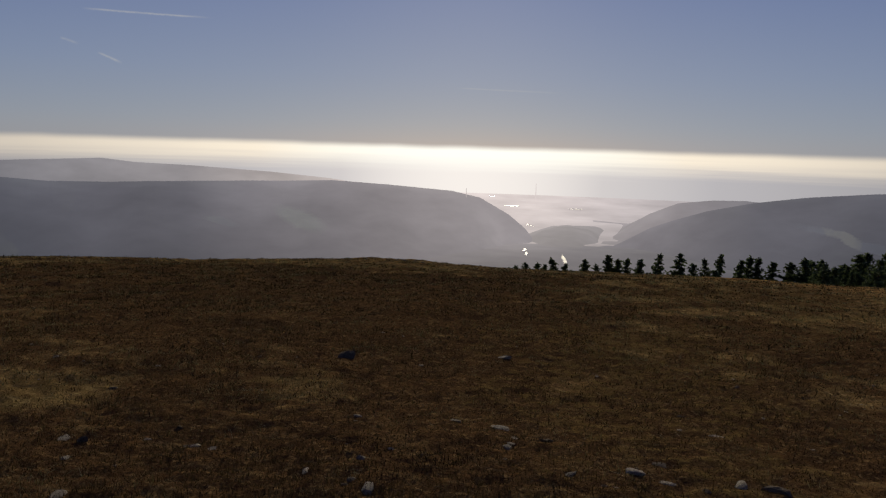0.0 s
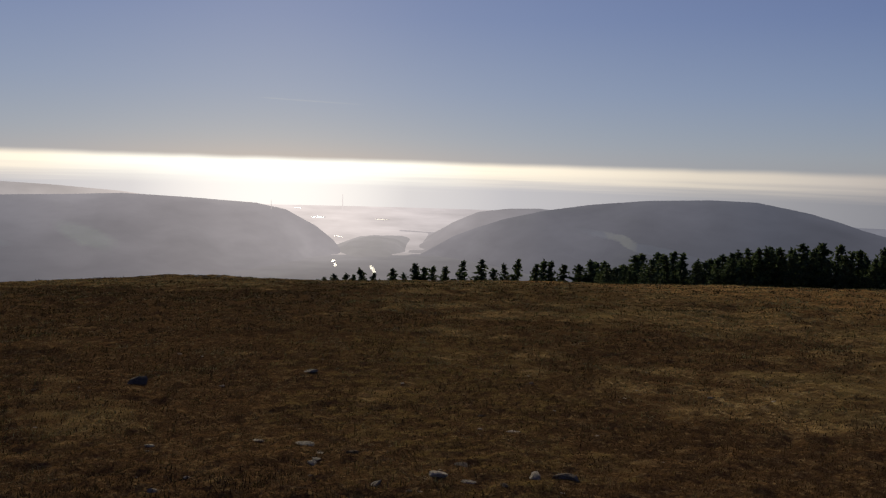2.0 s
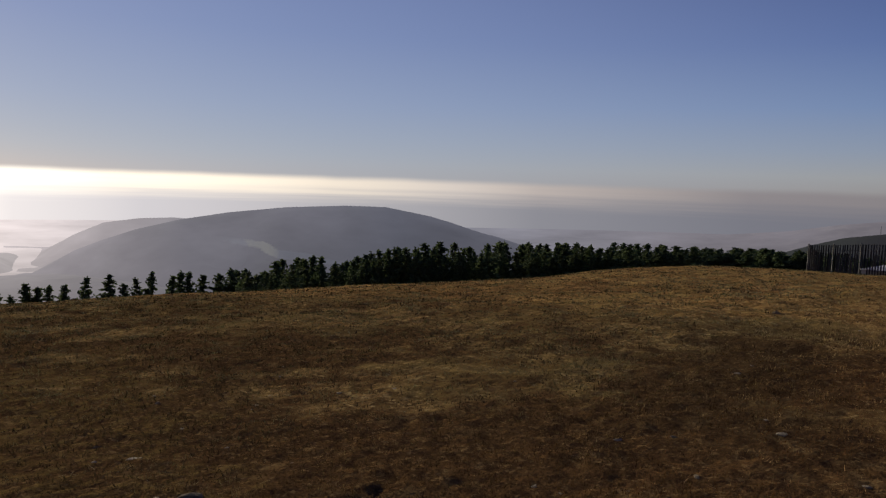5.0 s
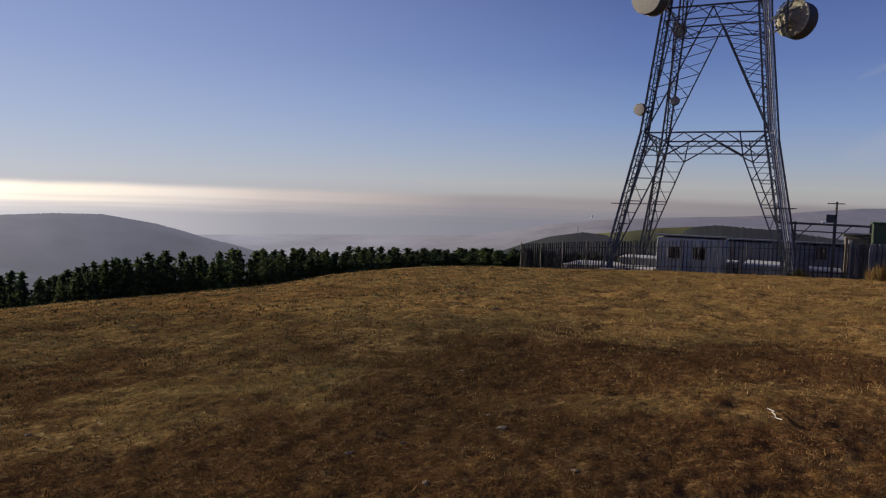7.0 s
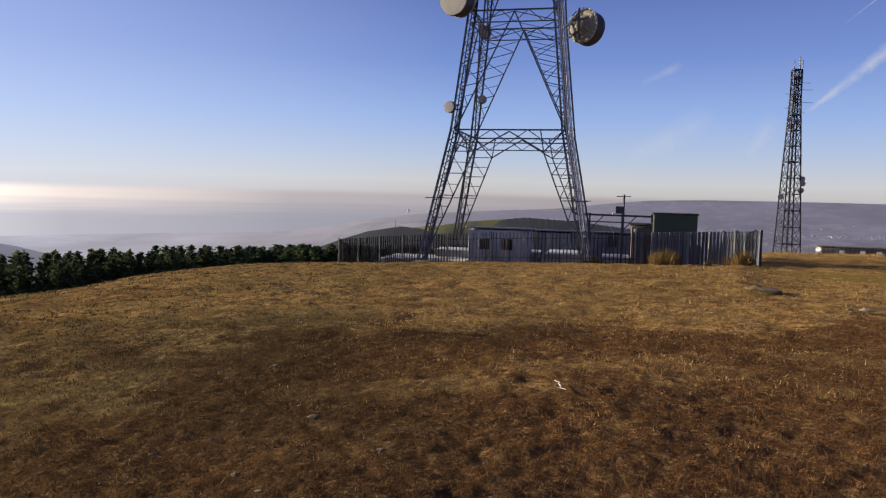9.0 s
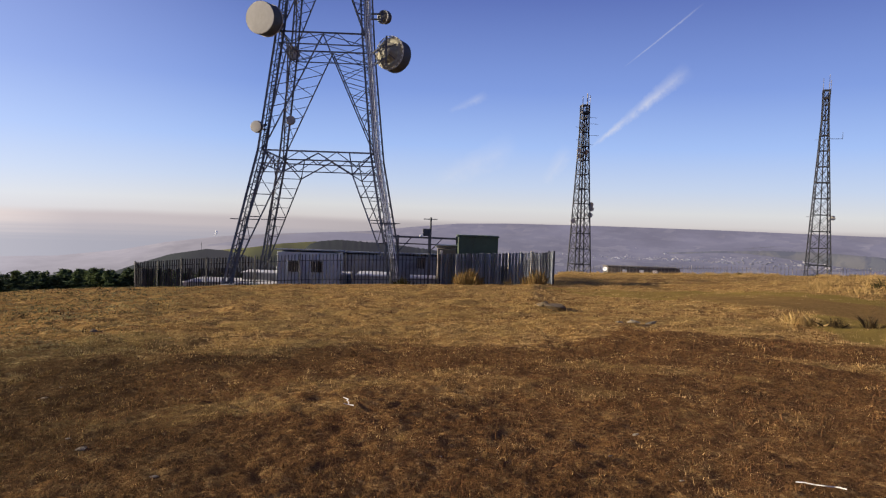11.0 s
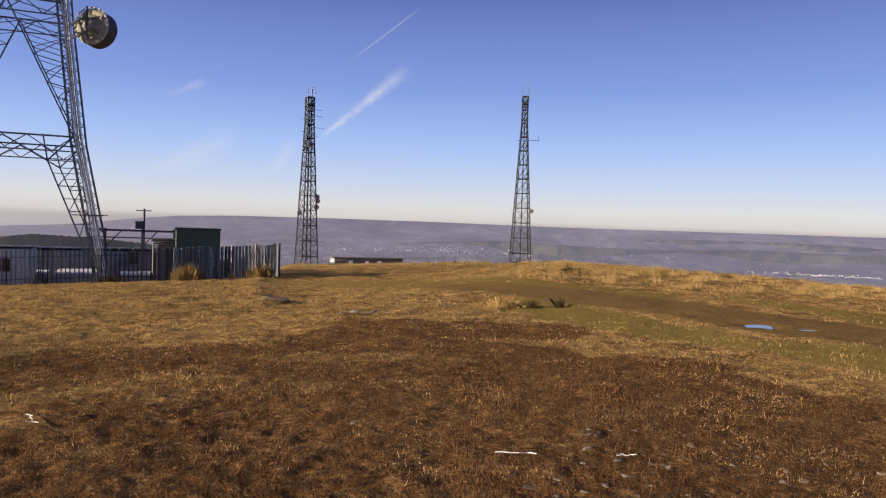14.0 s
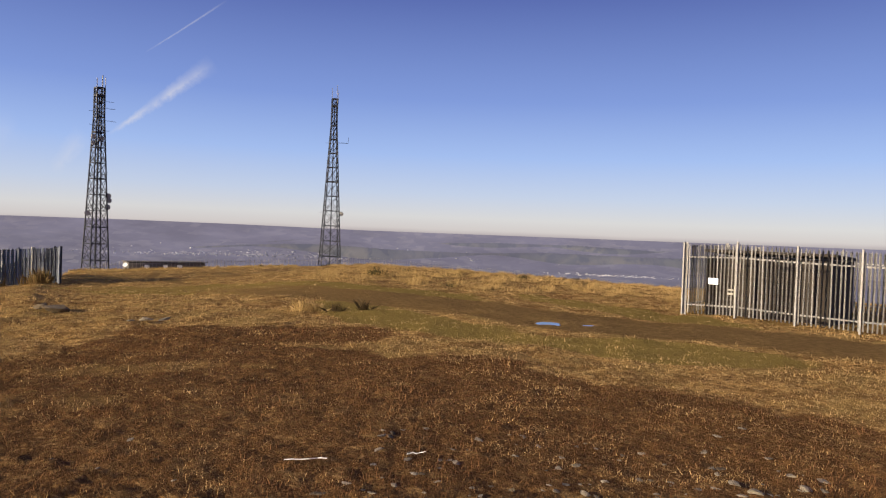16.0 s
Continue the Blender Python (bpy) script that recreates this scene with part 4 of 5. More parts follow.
def palisade(points, height, label, pales_apart=.15, pale_w=.06, single=True, post_every=2.75, mat=None, name="palisade_fence", fold=.3):
    """A palisade fence along points: posts, two rails and pales. single: each pale an object of its own."""
    mat = mat or PALE_STEEL
    base = Vector((*points[0], gz(*points[0])))
    f = new(name)
    f.empty_display_size = .4
    f.matrix_basis = Matrix.Translation(base)
    tagged(f, label, "fence")
    shared = pale_mesh(height - .05, pale_w, "pale", fold)
    shared.materials.append(mat)
    bulk = bmesh.new()
    made = 0
    for (ax, ay), (bx, by) in zip(points, points[1:]):
        L = math.hypot(bx - ax, by - ay)
        ux, uy = (bx - ax) / L, (by - ay) / L
        turn = math.degrees(math.atan2(uy, ux))
        npan = max(1, round(L / post_every))
        for i in range(npan + 1):
            s = L * i / npan
            x, y = ax + ux * s + uy * .06, ay + uy * s - ux * .06
            z = gz(x, y)
            bm = bmesh.new()
            p = Vector((x, y, z)) - base
            # I-section post
            for q in (-.036, .036):
                box(bm, -.022, q - .004, -.3, .022, q + .004, height + .04)
            box(bm, -.003, -.032, -.3, .003, .032, height + .04)
            ob = part("post", bm, mat, f)
            ob.matrix_basis = Matrix.Translation(p) @ pose(0, 0, 0, 0, 0, turn)
            if i < npan:
                s2 = L * (i + 1) / npan
                x2, y2 = ax + ux * s2 + uy * .06, ay + uy * s2 - ux * .06
                back = Vector((-uy, ux, 0)) * .115
                for hh in (.32, height - .42):
                    bm = bmesh.new()
                    bar(bm, p + back + Vector((0, 0, hh)), Vector((x2, y2, gz(x2, y2))) - base + back + Vector((0, 0, hh)), .045)
                    part("rail", bm, mat, f)
                npl = max(2, round((s2 - s) / pales_apart))
                z2 = gz(x2, y2)
                for j in range(npl):
                    k = (j + .5) / npl
                    px, py = ax + ux * (s + (s2 - s) * k) , ay + uy * (s + (s2 - s) * k)
                    pz = z + (z2 - z) * k + .06
                    m = Matrix.Translation(Vector((px, py, pz)) - base) @ pose(0, 0, 0, random.gauss(0, .25), random.gauss(0, .3), turn + 180)
                    if single and made < 300:
                        ob = new("pale", shared)
                        ob.parent = f
                        ob.matrix_basis = m
                        made += 1
                    else:
                        tmp = [bulk.verts.new(m @ v.co) for v in shared.vertices]
                        for poly in shared.polygons:
                            bulk.faces.new([tmp[i] for i in poly.vertices])
    if len(bulk.verts):
        tagged(part("fencing", bulk, mat, f), "row of thin steel pales", kind="stuff")
    else:
        bulk.free()
    return f


palisade([(52.4, 19.6), (48.2, 13.4), (46.6, 9.9)], 1.95, "weathered grey palisade fence round the tower compound", mat=DULL_STEEL, pales_apart=.225, pale_w=.11)
palisade([(46.6, 9.9), (44.6, 1.2), (44.52, -1.8)], 1.95, "grey steel palisade fence in front of the huts", mat=DULL_STEEL, pales_apart=.225, pale_w=.065)
palisade([(44.52, -1.8), (44.4, -6.6), (43.0, -8.3)], 1.95, "close-set blue-grey palisade fence in front of the kiosk", mat=BLUE_STEEL, pales_apart=.2, pale_w=.155)
palisade([(43.0, -8.3), (50.0, -8.6), (60.0, -8.0)], 1.95, "grey palisade fence running back along the compound", mat=DULL_STEEL, pales_apart=.225, pale_w=.11)
palisade([(60.0, -8.0), (62.0, 8), (60.0, 22.0), (52.4, 19.6)], 1.95, "rear palisade fence of the tower compound", mat=DULL_STEEL, pales_apart=.225, pale_w=.11)

# near enclosure at the track
NEAR_F = [(13.46, -20.42), (11.84, -20.67), (10.2, -20.95), (8.6, -21.2), (5.7, -21.6), (2.8, -22.0)]
palisade(NEAR_F, 2.2, "weathered steel palisade fence and gates beside the track", pales_apart=.112, pale_w=.042, post_every=2.9, fold=.15)
palisade([(13.46, -20.42), (14.2, -23.9), (15.0, -27.4)], 2.2, "weathered palisade fence running downhill", post_every=2.9)
palisade([(15.0, -27.4), (9, -28.3), (2.6, -29.2)], 2.2, "rear palisade fence of the small enclosure", post_every=2.9)


def gate_sign():
    s = thing("warning_sign", (12.54, -20.57, .35), "small blank white sign fixed to the fence gate", "sign", turn=188.9)
    bm = bmesh.new()
    box(bm, -.15, -.045, 0, .15, -.018, .19, .004)
    part("plate", bm, WHITE_PAINT, s)


gate_sign()


def gate_latch():
    g = thing("gate_latch", (11.93, -20.665, .03), "pale steel lock plates bolted on the gate", "lock", turn=188.9)
    for x, z, w, h in ((-.08, .05, .18, .06), (-.08, .17, .18, .05), (.07, .0, .09, .34)):
        bm = bmesh.new()
        box(bm, x - w / 2, -.07, z, x + w / 2, -.012, z + h, .006)
        part("plate", bm, BEIGE, g)


gate_latch()


def beige_posts():
    for x, y, h in ((44.9, -1.75, 2.15), (44.8, -5.95, 2.0), (44.0, -7.2, 2.0)):
        p = thing("square_post", (x, y, gz(x, y)), "pale square gatepost in the compound fence", "post", "pale posts")
        bm = bmesh.new()
        box(bm, -.09, -.09, -.3, .09, .09, h, .012)
        part("shaft", bm, BEIGE, p)


beige_posts()

# ---- huts of the compound ----


def cabin(name, at, turn, w, d, h, wall, roof, label, windows=(), overhang=.15, slope=.12, corrugated=False):
    """A flat-roofed hut: front along x, its face at y = 0 looking to -y."""
    c = thing(name, at, label, "hut", turn=turn)
    bm = bmesh.new()
    box(bm, 0, 0, -.4, w, d, h, .02)
    body = part("wall", bm, wall, c)
    bm = bmesh.new()
    if corrugated:
        n = 24
        for i in range(n):
            x0, x1 = -overhang + (w + 2 * overhang) * i / n, -overhang + (w + 2 * overhang) * (i + .55) / n
            box(bm, x0, -overhang, h + .06, x1, d + overhang, h + .13)
    box(bm, -overhang, -overhang, h + .004, w + overhang, d + overhang, h + .09, .01)
    for v in bm.verts:
        v.co.z += slope * (1 - (v.co.y + overhang) / (d + 2 * overhang))
    bm.verts.ensure_lookup_table()
    part("roof", bm, roof, c)
    bm = bmesh.new()
    for i in range(1, int(w / .9) + 1):
        if i * .9 < w - .05:
            box(bm, i * .9 - .025, -.022, .05, i * .9 + .025, -.003, h - .08)
    if len(bm.verts):
        part("cladding_rib", bm, wall, c)
    else:
        bm.free()
    for x, z, ww, hh in windows:
        bm = bmesh.new()
        box(bm, x - .05, -.05, z - .05, x + ww + .05, -.003, z + hh + .05, .01)
        win = part("window", bm, wall, c)
        bm = bmesh.new()
        box(bm, x, -.056, z, x + ww, -.052, z + hh)
        part("pane", bm, WINDOW_DARK, win, "dark pane")
        bm = bmesh.new()
        for i in range(1, 5):
            bar(bm, (x + ww * i / 5, -.09, z - .03), (x + ww * i / 5, -.09, z + hh + .03), .022, 4)
        part("window_bars", bm, PALE_STEEL, win, "steel security bars")
    return c


# front faces look towards -x: turn the huts by -90 degrees
hut_a = cabin("equipment_hut", (47.6, 8.78, gz(47.6, 7) - .1), -90, 3.95, 2.6, 2.30, HUT_BLUE, HUT_ROOF, "grey-blue equipment hut with two barred windows", [(.72, 1.02, .72, .72), (2.2, 1.02, .72, .72)])
hut_b = cabin("equipment_hut", (54.0, 5.7, gz(54, 1) - .1), -90, 8.7, 3.0, 2.4, SLATE, SLATE, "long slate-blue equipment hut behind the tower leg", [(5.9, 1.5, .6, .8)])
green_box = cabin("green_kiosk", (46.1, -2.85, gz(46, -4) - .1), -90, 2.5, 1.8, 3.08, GREEN_BOX, GREEN_BOX, "tall dark green kiosk with a corrugated roof", overhang=.06, slope=.0, corrugated=True)
beige_hut = cabin("low_store", (47.5, -1.62, gz(47.5, -2.5) - .1), -90, 2.7, 2.4, 2.45, BLOCK_WALL, HUT_ROOF, "brown-grey store with a pale sloping roof", overhang=.12, slope=.22)
brown_shed = cabin("timber_shed", (13.34, -21.42, gz(13.0, -21.45) - .1), 188.9, 3.65, 2.2, 1.95, BROWN_WOOD, BROWN_WOOD, "dark brown timber shed behind the palisade", overhang=.08)


def far_block():
    c = cabin("low_block", (116.5, -30.8, gz(116, -36) - .75), -95, 11.4, 5, 2.2, BLOCK_WALL, BLOCK_WALL, "long low dark building on the ridge", overhang=.3)
    for i, x in enumerate((2.2, 4.9, 7.0)):
        s = thing("wall_plate", (116.5 - .1 - x * .087, -30.8 - x, gz(116, -36) + .6), "pale square plate on the low building", "sign", turn=-95)
        bm = bmesh.new()
        box(bm, 0, -.12, 0, .7, -.06, .55, .01)
        part("plate", bm, WHITE_PAINT, s)
    d = thing("satellite_dish", (116.0, -30.2, gz(116, -30) + .35), "white satellite dish beside the low building", "antenna")
    bm = bmesh.new()
    disc_drum(bm, (0, 0, .9), (-.7, .5, .5), .12, .36, .14, 20)
    part("reflector", bm, WHITE_PAINT, d)
    bm = bmesh.new()
    bar(bm, (.2, -.1, -1.4), (.15, -.1, .9), .1)
    part("stand", bm, STEEL, d)


far_block()


def ridge_fence():
    pts = [(118, -18), (110, -31), (112, -48), (108, -64), (112, -84), (100, -104), (80, -118)]
    palisade(pts, 1.7, "thin weathered fence along the ridge", pales_apart=.55, pale_w=.06, post_every=5.5, single=False, mat=PALE_STEEL)


ridge_fence()


def gantry():
    g = thing("cable_gantry", (47.5, 1.6, gz(47.5, 0)), "grey steel cable gantry from tower to store", "gantry")
    L = 4.6
    for y in (-.6, -2.6, -4.4):
        bm = bmesh.new()
        bar(bm, (0, y, -.2), (0, y, 3.3), .11)
        bar(bm, (0, y, 2.2), (0, y - .9, 3.2), .06)
        part("post", bm, STEEL_DARK, g)
    for z in (3.15, 2.72):
        bm = bmesh.new()
        bar(bm, (0, .3, z + .05), (0, -L, z), .12 if z > 3 else .07)
        part("tray", bm, STEEL_DARK, g)


gantry()


def camera_pole():
    p = thing("utility_pole", (51.1, -1.14, gz(51.1, -1.1)), "slim pole with crossarm and security unit", "pole")
    bm = bmesh.new()
    bar(bm, (0, 0, -.3), (0, 0, 4.85), .10, 8)
    part("shaft", bm, STEEL_DARK, p)
    bm = bmesh.new()
    bar(bm, (0, -.45, 4.72), (0, .5, 4.72), .06)
    part("crossarm", bm, STEEL_DARK, p)
    bm = bmesh.new()
    box(bm, -.2, .05, 3.55, .2, .55, 4.05, .03)
    part("housing", bm, STEEL_DARK, p, "dark box housing")
    bm = bmesh.new()
    box(bm, -.26, .5, 3.42, -.02, .75, 3.62, .02)
    part("lamp", bm, WHITE_PAINT, p, "small white lamp head")


camera_pole()


def slab():
    """Concrete bases inside the compound: x, y to x, y, level of the top."""
    for x0, y0, x1, y1, top, label in ((49.3, 9.4, 53.4, 15.3, -2.85, "broad pale concrete hardstanding inside the compound"),
                                       (52.2, 9.6, 54.6, 12.1, -2.30, "raised concrete base behind the hardstanding"),
                                       (49.0, 4.3, 51.8, 5.45, -2.05, "pale concrete plinth beside the hut"),
                                       (48.9, 1.55, 53.0, 3.8, -2.06, "long concrete base below the tower"),
                                       (48.2, -1.5, 50.6, .15, -2.06, "low concrete base by the cable gantry")):
        c = thing("concrete_base", ((x0 + x1) / 2, (y0 + y1) / 2, top), label, "slab", "concrete bases in the compound")
        w, d = (x1 - x0) / 2, (y1 - y0) / 2
        bm = bmesh.new()
        box(bm, -w, -d, -1.2, w, d, -.07, .01)
        part("plinth", bm, OLD_CONCRETE, c)
        bm = bmesh.new()
        box(bm, -w - .05, -d - .05, -.066, w + .05, d + .05, 0, .012)
        part("cap", bm, CONCRETE, c, "paler concrete capping")


slab()

# ---- conifers below the brow ----


def needles():
    m, n, b = material("dark_conifer_needles")
    g = n.add("ShaderNodeNewGeometry").outputs["Random Per Island"]
    rnd = n.add("ShaderNodeObjectInfo").outputs["Random"]
    col = n.mix(g, (.034, .052, .022), (.14, .18, .068))
    col = n.mix(n.math('MULTIPLY', rnd, .35), col, (.05, .045, .02))
    n.put(b.inputs["Base Color"], col)
    b.inputs["Roughness"].default_value, b.inputs["Specular IOR Level"].default_value = .8, .15
    glow = n.add("ShaderNodeBsdfTranslucent")
    n.put(glow.inputs[0], col)
    both = n.add("ShaderNodeMixShader")
    both.inputs[0].default_value = .3
    n.put(both.inputs[1], b.outputs[0])
    n.put(both.inputs[2], glow.outputs[0])
    n.put(n.tree.nodes["Material Output"].inputs[0], both.outputs[0])
    return m


NEEDLES = needles()


def conifer(seed, height, slim):
    """A wind-worn pine: tapered trunk, tiers of drooping boughs of needle clumps, ragged outline."""
    rng = random.Random(seed)
    t = new("pine_tree")
    t.empty_display_size = .5
    bm = bmesh.new()
    bend = rng.uniform(-.25, .25)

    def axis(z):
        return Vector((bend * (z / height) ** 2 + .08 * math.sin(z * 1.1 + seed), .1 * math.cos(z * .9 + seed), z))
    zs = [-.8 + (height + .6) * i / 7 for i in range(8)]
    for a, b in zip(zs, zs[1:]):
        w0, w1 = (.17 * (1 - max(0, a) / height) + .02), (.17 * (1 - max(0, b) / height) + .02)
        bar(bm, axis(a), axis(b), w0, 6, w1)
    limbs = []
    z = height * .08
    while z < height * .97:
        k = z / height
        reach = slim * 1.45 * (1 - k) ** .9 * rng.uniform(.55, 1.15) + .08
        for i in range(rng.randint(3, 5)):
            an = rng.uniform(0, math.tau)
            r = reach * rng.uniform(.5, 1.15)
            tip = axis(z) + Vector((math.cos(an) * r, math.sin(an) * r, r * rng.uniform(.1, .7)))
            limbs.append((axis(z), tip, r))
            bar(bm, axis(z), tip, .035, 3, .012)
        z += rng.uniform(.16, .34) * height / 8
    part("trunk", bm, BARK, t)
    bm = bmesh.new()

    def clump(p, size):
        for q in range(3):
            d = Vector((rng.gauss(0, 1), rng.gauss(0, 1), rng.gauss(.35, .7))).normalized() * size * rng.uniform(.6, 1.2)
            s = d.cross(Vector((rng.gauss(0, 1), rng.gauss(0, 1), rng.gauss(0, 1)))).normalized() * size * .34
            v = [bm.verts.new(p - d * .25 - s * .5), bm.verts.new(p - d * .25 + s * .5), bm.verts.new(p + d * .4 + s), bm.verts.new(p + d), bm.verts.new(p + d * .4 - s)]
            bm.faces.new(v)
    for a, b, r in limbs:
        n = max(3, int(r * 6))
        for i in range(n):
            k = (i + .6) / n
            clump(lerp(a, b, k) + Vector((rng.gauss(0, .09), rng.gauss(0, .09), rng.gauss(0, .07))), .25 + .17 * rng.random())
    for i in range(10):
        clump(axis(height * (.9 + .1 * i / 9)), .22)
    part("crown", bm, NEEDLES, t)
    return t


TREE_TOPS = [(-1, .155, 7), (-6.2, .1535, 2), (-12, .145, 0), (-16.6, .129, 0), (-22, .126, 0), (-28, .117, 0), (-34.8, .0965, 0), (-42.4, .0810, 0), (-50.6, .0750, 0), (-56.5, .0708, 0), (-62, .0720, 0), (-66, .0690, 0), (-69, .0690, 0), (-74, .072, 0)]


def wood():
    rng = random.Random(4)
    kinds = []
    for i, (h, s) in enumerate(((8, 2.0), (8, 1.6), (8, 2.4), (8, 1.8), (8, 2.2), (8, 1.7))):
        kinds.append(conifer(20 + i, h, s))
    ta, te = [-q[0] for q in TREE_TOPS], [q[1] for q in TREE_TOPS]
    first = [True] * len(kinds)

    def plant(az, r, slack, lo=1.1, hi=1.5):
        x, y, _ = heading(az) * r
        top = EYE_H - r * np.interp(-az, ta, te) - slack
        z = gz(x, y)
        h = top - z
        if h < 1.2:
            return
        k = rng.randrange(len(kinds))
        s = h / 8
        m = Matrix.Translation((x, y, z)) @ pose(0, 0, 0, 0, 0, rng.uniform(0, 360)) @ Matrix.Diagonal((s * rng.uniform(lo, hi), s * rng.uniform(lo, hi), s, 1))
        lab = "dark wind-worn pine below the brow" if az > -30 else "dark pine in a dense plantation edge"
        if first[k]:
            first[k] = False
            kinds[k].matrix_basis = m
            ob = kinds[k]
        else:
            ob = copy_thing(kinds[k], m)
            ob.matrix_basis = m
        tagged(ob, lab, "tree", "pines along the brow")
    # scattered trees, bearing by bearing, then the closed edge of the wood
    for az, slack in ((-.4, .9), (-1.6, .5), (-2.6, .8), (-3.6, .9), (-4.2, 1.0), (-5.2, .8), (-5.9, .5), (-6.6, .1), (-7.4, .0), (-8.0, .4), (-8.6, -.5), (-9.6, .3), (-11.2, -.2), (-11.9, .5), (-12.9, -.3), (-13.6, .2), (-14.4, .4), (-15.3, .7), (-16.6, 0), (-18.1, .1), (-19.2, 1.4), (-20.0, .6),
                      (-20.9, -.1), (-22.3, .7), (-22.9, .1), (-23.6, .3), (-24.4, .9), (-25.8, .9), (-26.5, .4), (-27.0, .8), (-28.5, 1.5)):
        plant(az, 98 + rng.uniform(-3, 5), slack + rng.uniform(-.1, .1), 1.0, 1.45)
    az = -27.6
    while az > -76.5:
        for row in range(4):
            low = float(np.clip((-az - 50) / 15, 0, 1))
            plant(az + rng.uniform(-.4, .4), 90 + row * 4 + rng.uniform(-1.5, 1.5), (abs(rng.gauss(0, 1.0)) + (.0 if rng.random() < .5 else 1.2)) * (1 - .55 * low), .95 + .9 * low, 1.3 + 1.2 * low)
        az -= rng.uniform(.55, .95) * (1 if az > -48 else .6)


wood()

# ---- stones, sticks, rushes, puddles, river and town ----


def stone_mesh(seed, flat):
    rng = random.Random(seed)
    bm = bmesh.new()
    bmesh.ops.create_icosphere(bm, subdivisions=2, radius=.5)
    cuts = [(Vector((rng.gauss(0, 1), rng.gauss(0, 1), rng.gauss(0, .7))).normalized(), rng.uniform(.16, .36)) for _ in range(12)]
    for v in bm.verts:
        for n, d in cuts:
            k = v.co.dot(n) - d
            if k > 0:
                v.co -= n * k * .92
        v.co *= 1 + .10 * noise.noise(v.co * 5 + Vector((seed, 0, 0)))
        v.co.z *= flat
        v.co.x *= 1.15
    me = bpy.data.meshes.new("stone")
    bm.to_mesh(me)
    bm.free()
    return me


PALE_STONES = [stone_mesh(i, .19 + .06 * (i % 3)) for i in range(7)]
DARK_STONES = [stone_mesh(30 + i, .38 + .1 * (i % 3)) for i in range(5)]
for me in PALE_STONES:
    me.materials.append(STONE)
for me in DARK_STONES:
    me.materials.append(STONE_DARK)


def stone(x, y, size, dark=0, rng=random.Random(5), proud=0.0):
    me = rng.choice(DARK_STONES if dark else PALE_STONES)
    ob = new("stone", me)
    s = size * rng.uniform(.85, 1.2)
    ob.matrix_basis = Matrix.Translation((x, y, gz(x, y) + s * (-.06 if dark else -.01) + proud)) @ pose(0, 0, 0, rng.uniform(-12, 12), rng.uniform(-12, 12), rng.uniform(0, 360)) @ Matrix.Diagonal((s, s * rng.uniform(.7, 1), s, 1))
    lab = "dark weathered stone set in the heather" if dark else "pale lichened stone lying in the grass"
    if dark and size > .5:
        lab = "dark boulder on the stony brow"
    return tagged(ob, lab, "stone", "stones on the moor")


SOUTH_STONES = [(.44, 5.03, .20), (-2.44, 4.54, .19), (-1.54, 4.43, .12), (-1.41, 4.36, .11), (-1.88, 4.52, .12), (-.6, 5.26, .10), (.13, 5.22, .11), (.76, 3.96, .15), (1.72, 3.88, .14), (1.14, 4.01, .14), (2.0, 5.04, .17), (.68, 7.69, .18),
                (-.36, 3.63, .14), (-.74, 3.91, .12), (-1.93, 3.5, .12), (-2.22, 4.14, .13), (-.19, 7.22, .10), (-.45, 4.14, .09), (1.31, 3.89, .10), (.49, 4.59, .10)]
SOUTH_DARK = [(-2.28, 4.5, .18), (1.9, 3.85, .26), (1.38, 4.26, .20), (-.98, 7.42, .28), (.72, 4.68, .16), (1.94, 5.61, .10)]
BROW_ROCKS = [(-3.5, 32.4, .5), (-3.1, 32.6, .42), (-2.6, 32.5, .45), (-2.1, 32.3, .36), (-1.7, 32.4, .4), (-1.2, 32.1, .34), (-.8, 31.9, .3), (-.3, 31.6, .28), (.3, 31.2, .22), (-4.0, 32.4, .36), (-4.6, 32.4, .3), (.9, 31.0, .18)]
TOWER_STONES = [(14.99, -4.85, .52), (14.8, -5.15, .36), (15.2, -4.6, .25), (8.08, 3.43, .07), (6.22, -2.27, .09), (5.59, -1.89, .07), (5.4, -.59, .07), (4.85, 1.3, .08), (5.56, 2.06, .10), (5.32, -.84, .05), (5.9, 2.33, .09), (4.97, -2.21, .08), (6.01, -1.67, .06), (11.93, 3.57, .09)]
TRACK_STONES = [(4.54, -3.77, .10), (4.67, -3.9, .10), (4.21, -5.24, .11), (4.31, -3.14, .10), (4.05, -3.17, .09), (3.01, -5.61, .20), (3.12, -5.29, .16), (2.72, -6.37, .20), (3.82, -7.1, .13), (3.63, -6.18, .10), (3.3, -5.25, .12), (3.22, -6.47, .13), (2.93, -6.25, .15),
                (2.84, -5.59, .16), (3.56, -4.56, .06), (3.83, -3.79, .07), (3.8, -6.65, .09), (2.71, -6.04, .18), (3.19, -4.93, .11)]
for x, y, s in SOUTH_STONES + TOWER_STONES + TRACK_STONES:
    stone(x, y, s, proud=.10 if s > .3 else 0.0)
for x, y, s in BROW_ROCKS:
    stone(x, y, s * 1.35, 1, proud=-.03)
for x, y, s in SOUTH_DARK + [(18.51, -3.91, .75), (18.7, -3.6, .4), (12.82, 5.17, .3), (4.25, -2.88, .14), (4.21, -3.65, .07)]:
    stone(x, y, s, 1, proud=.17 if x > 18 else 0.0)


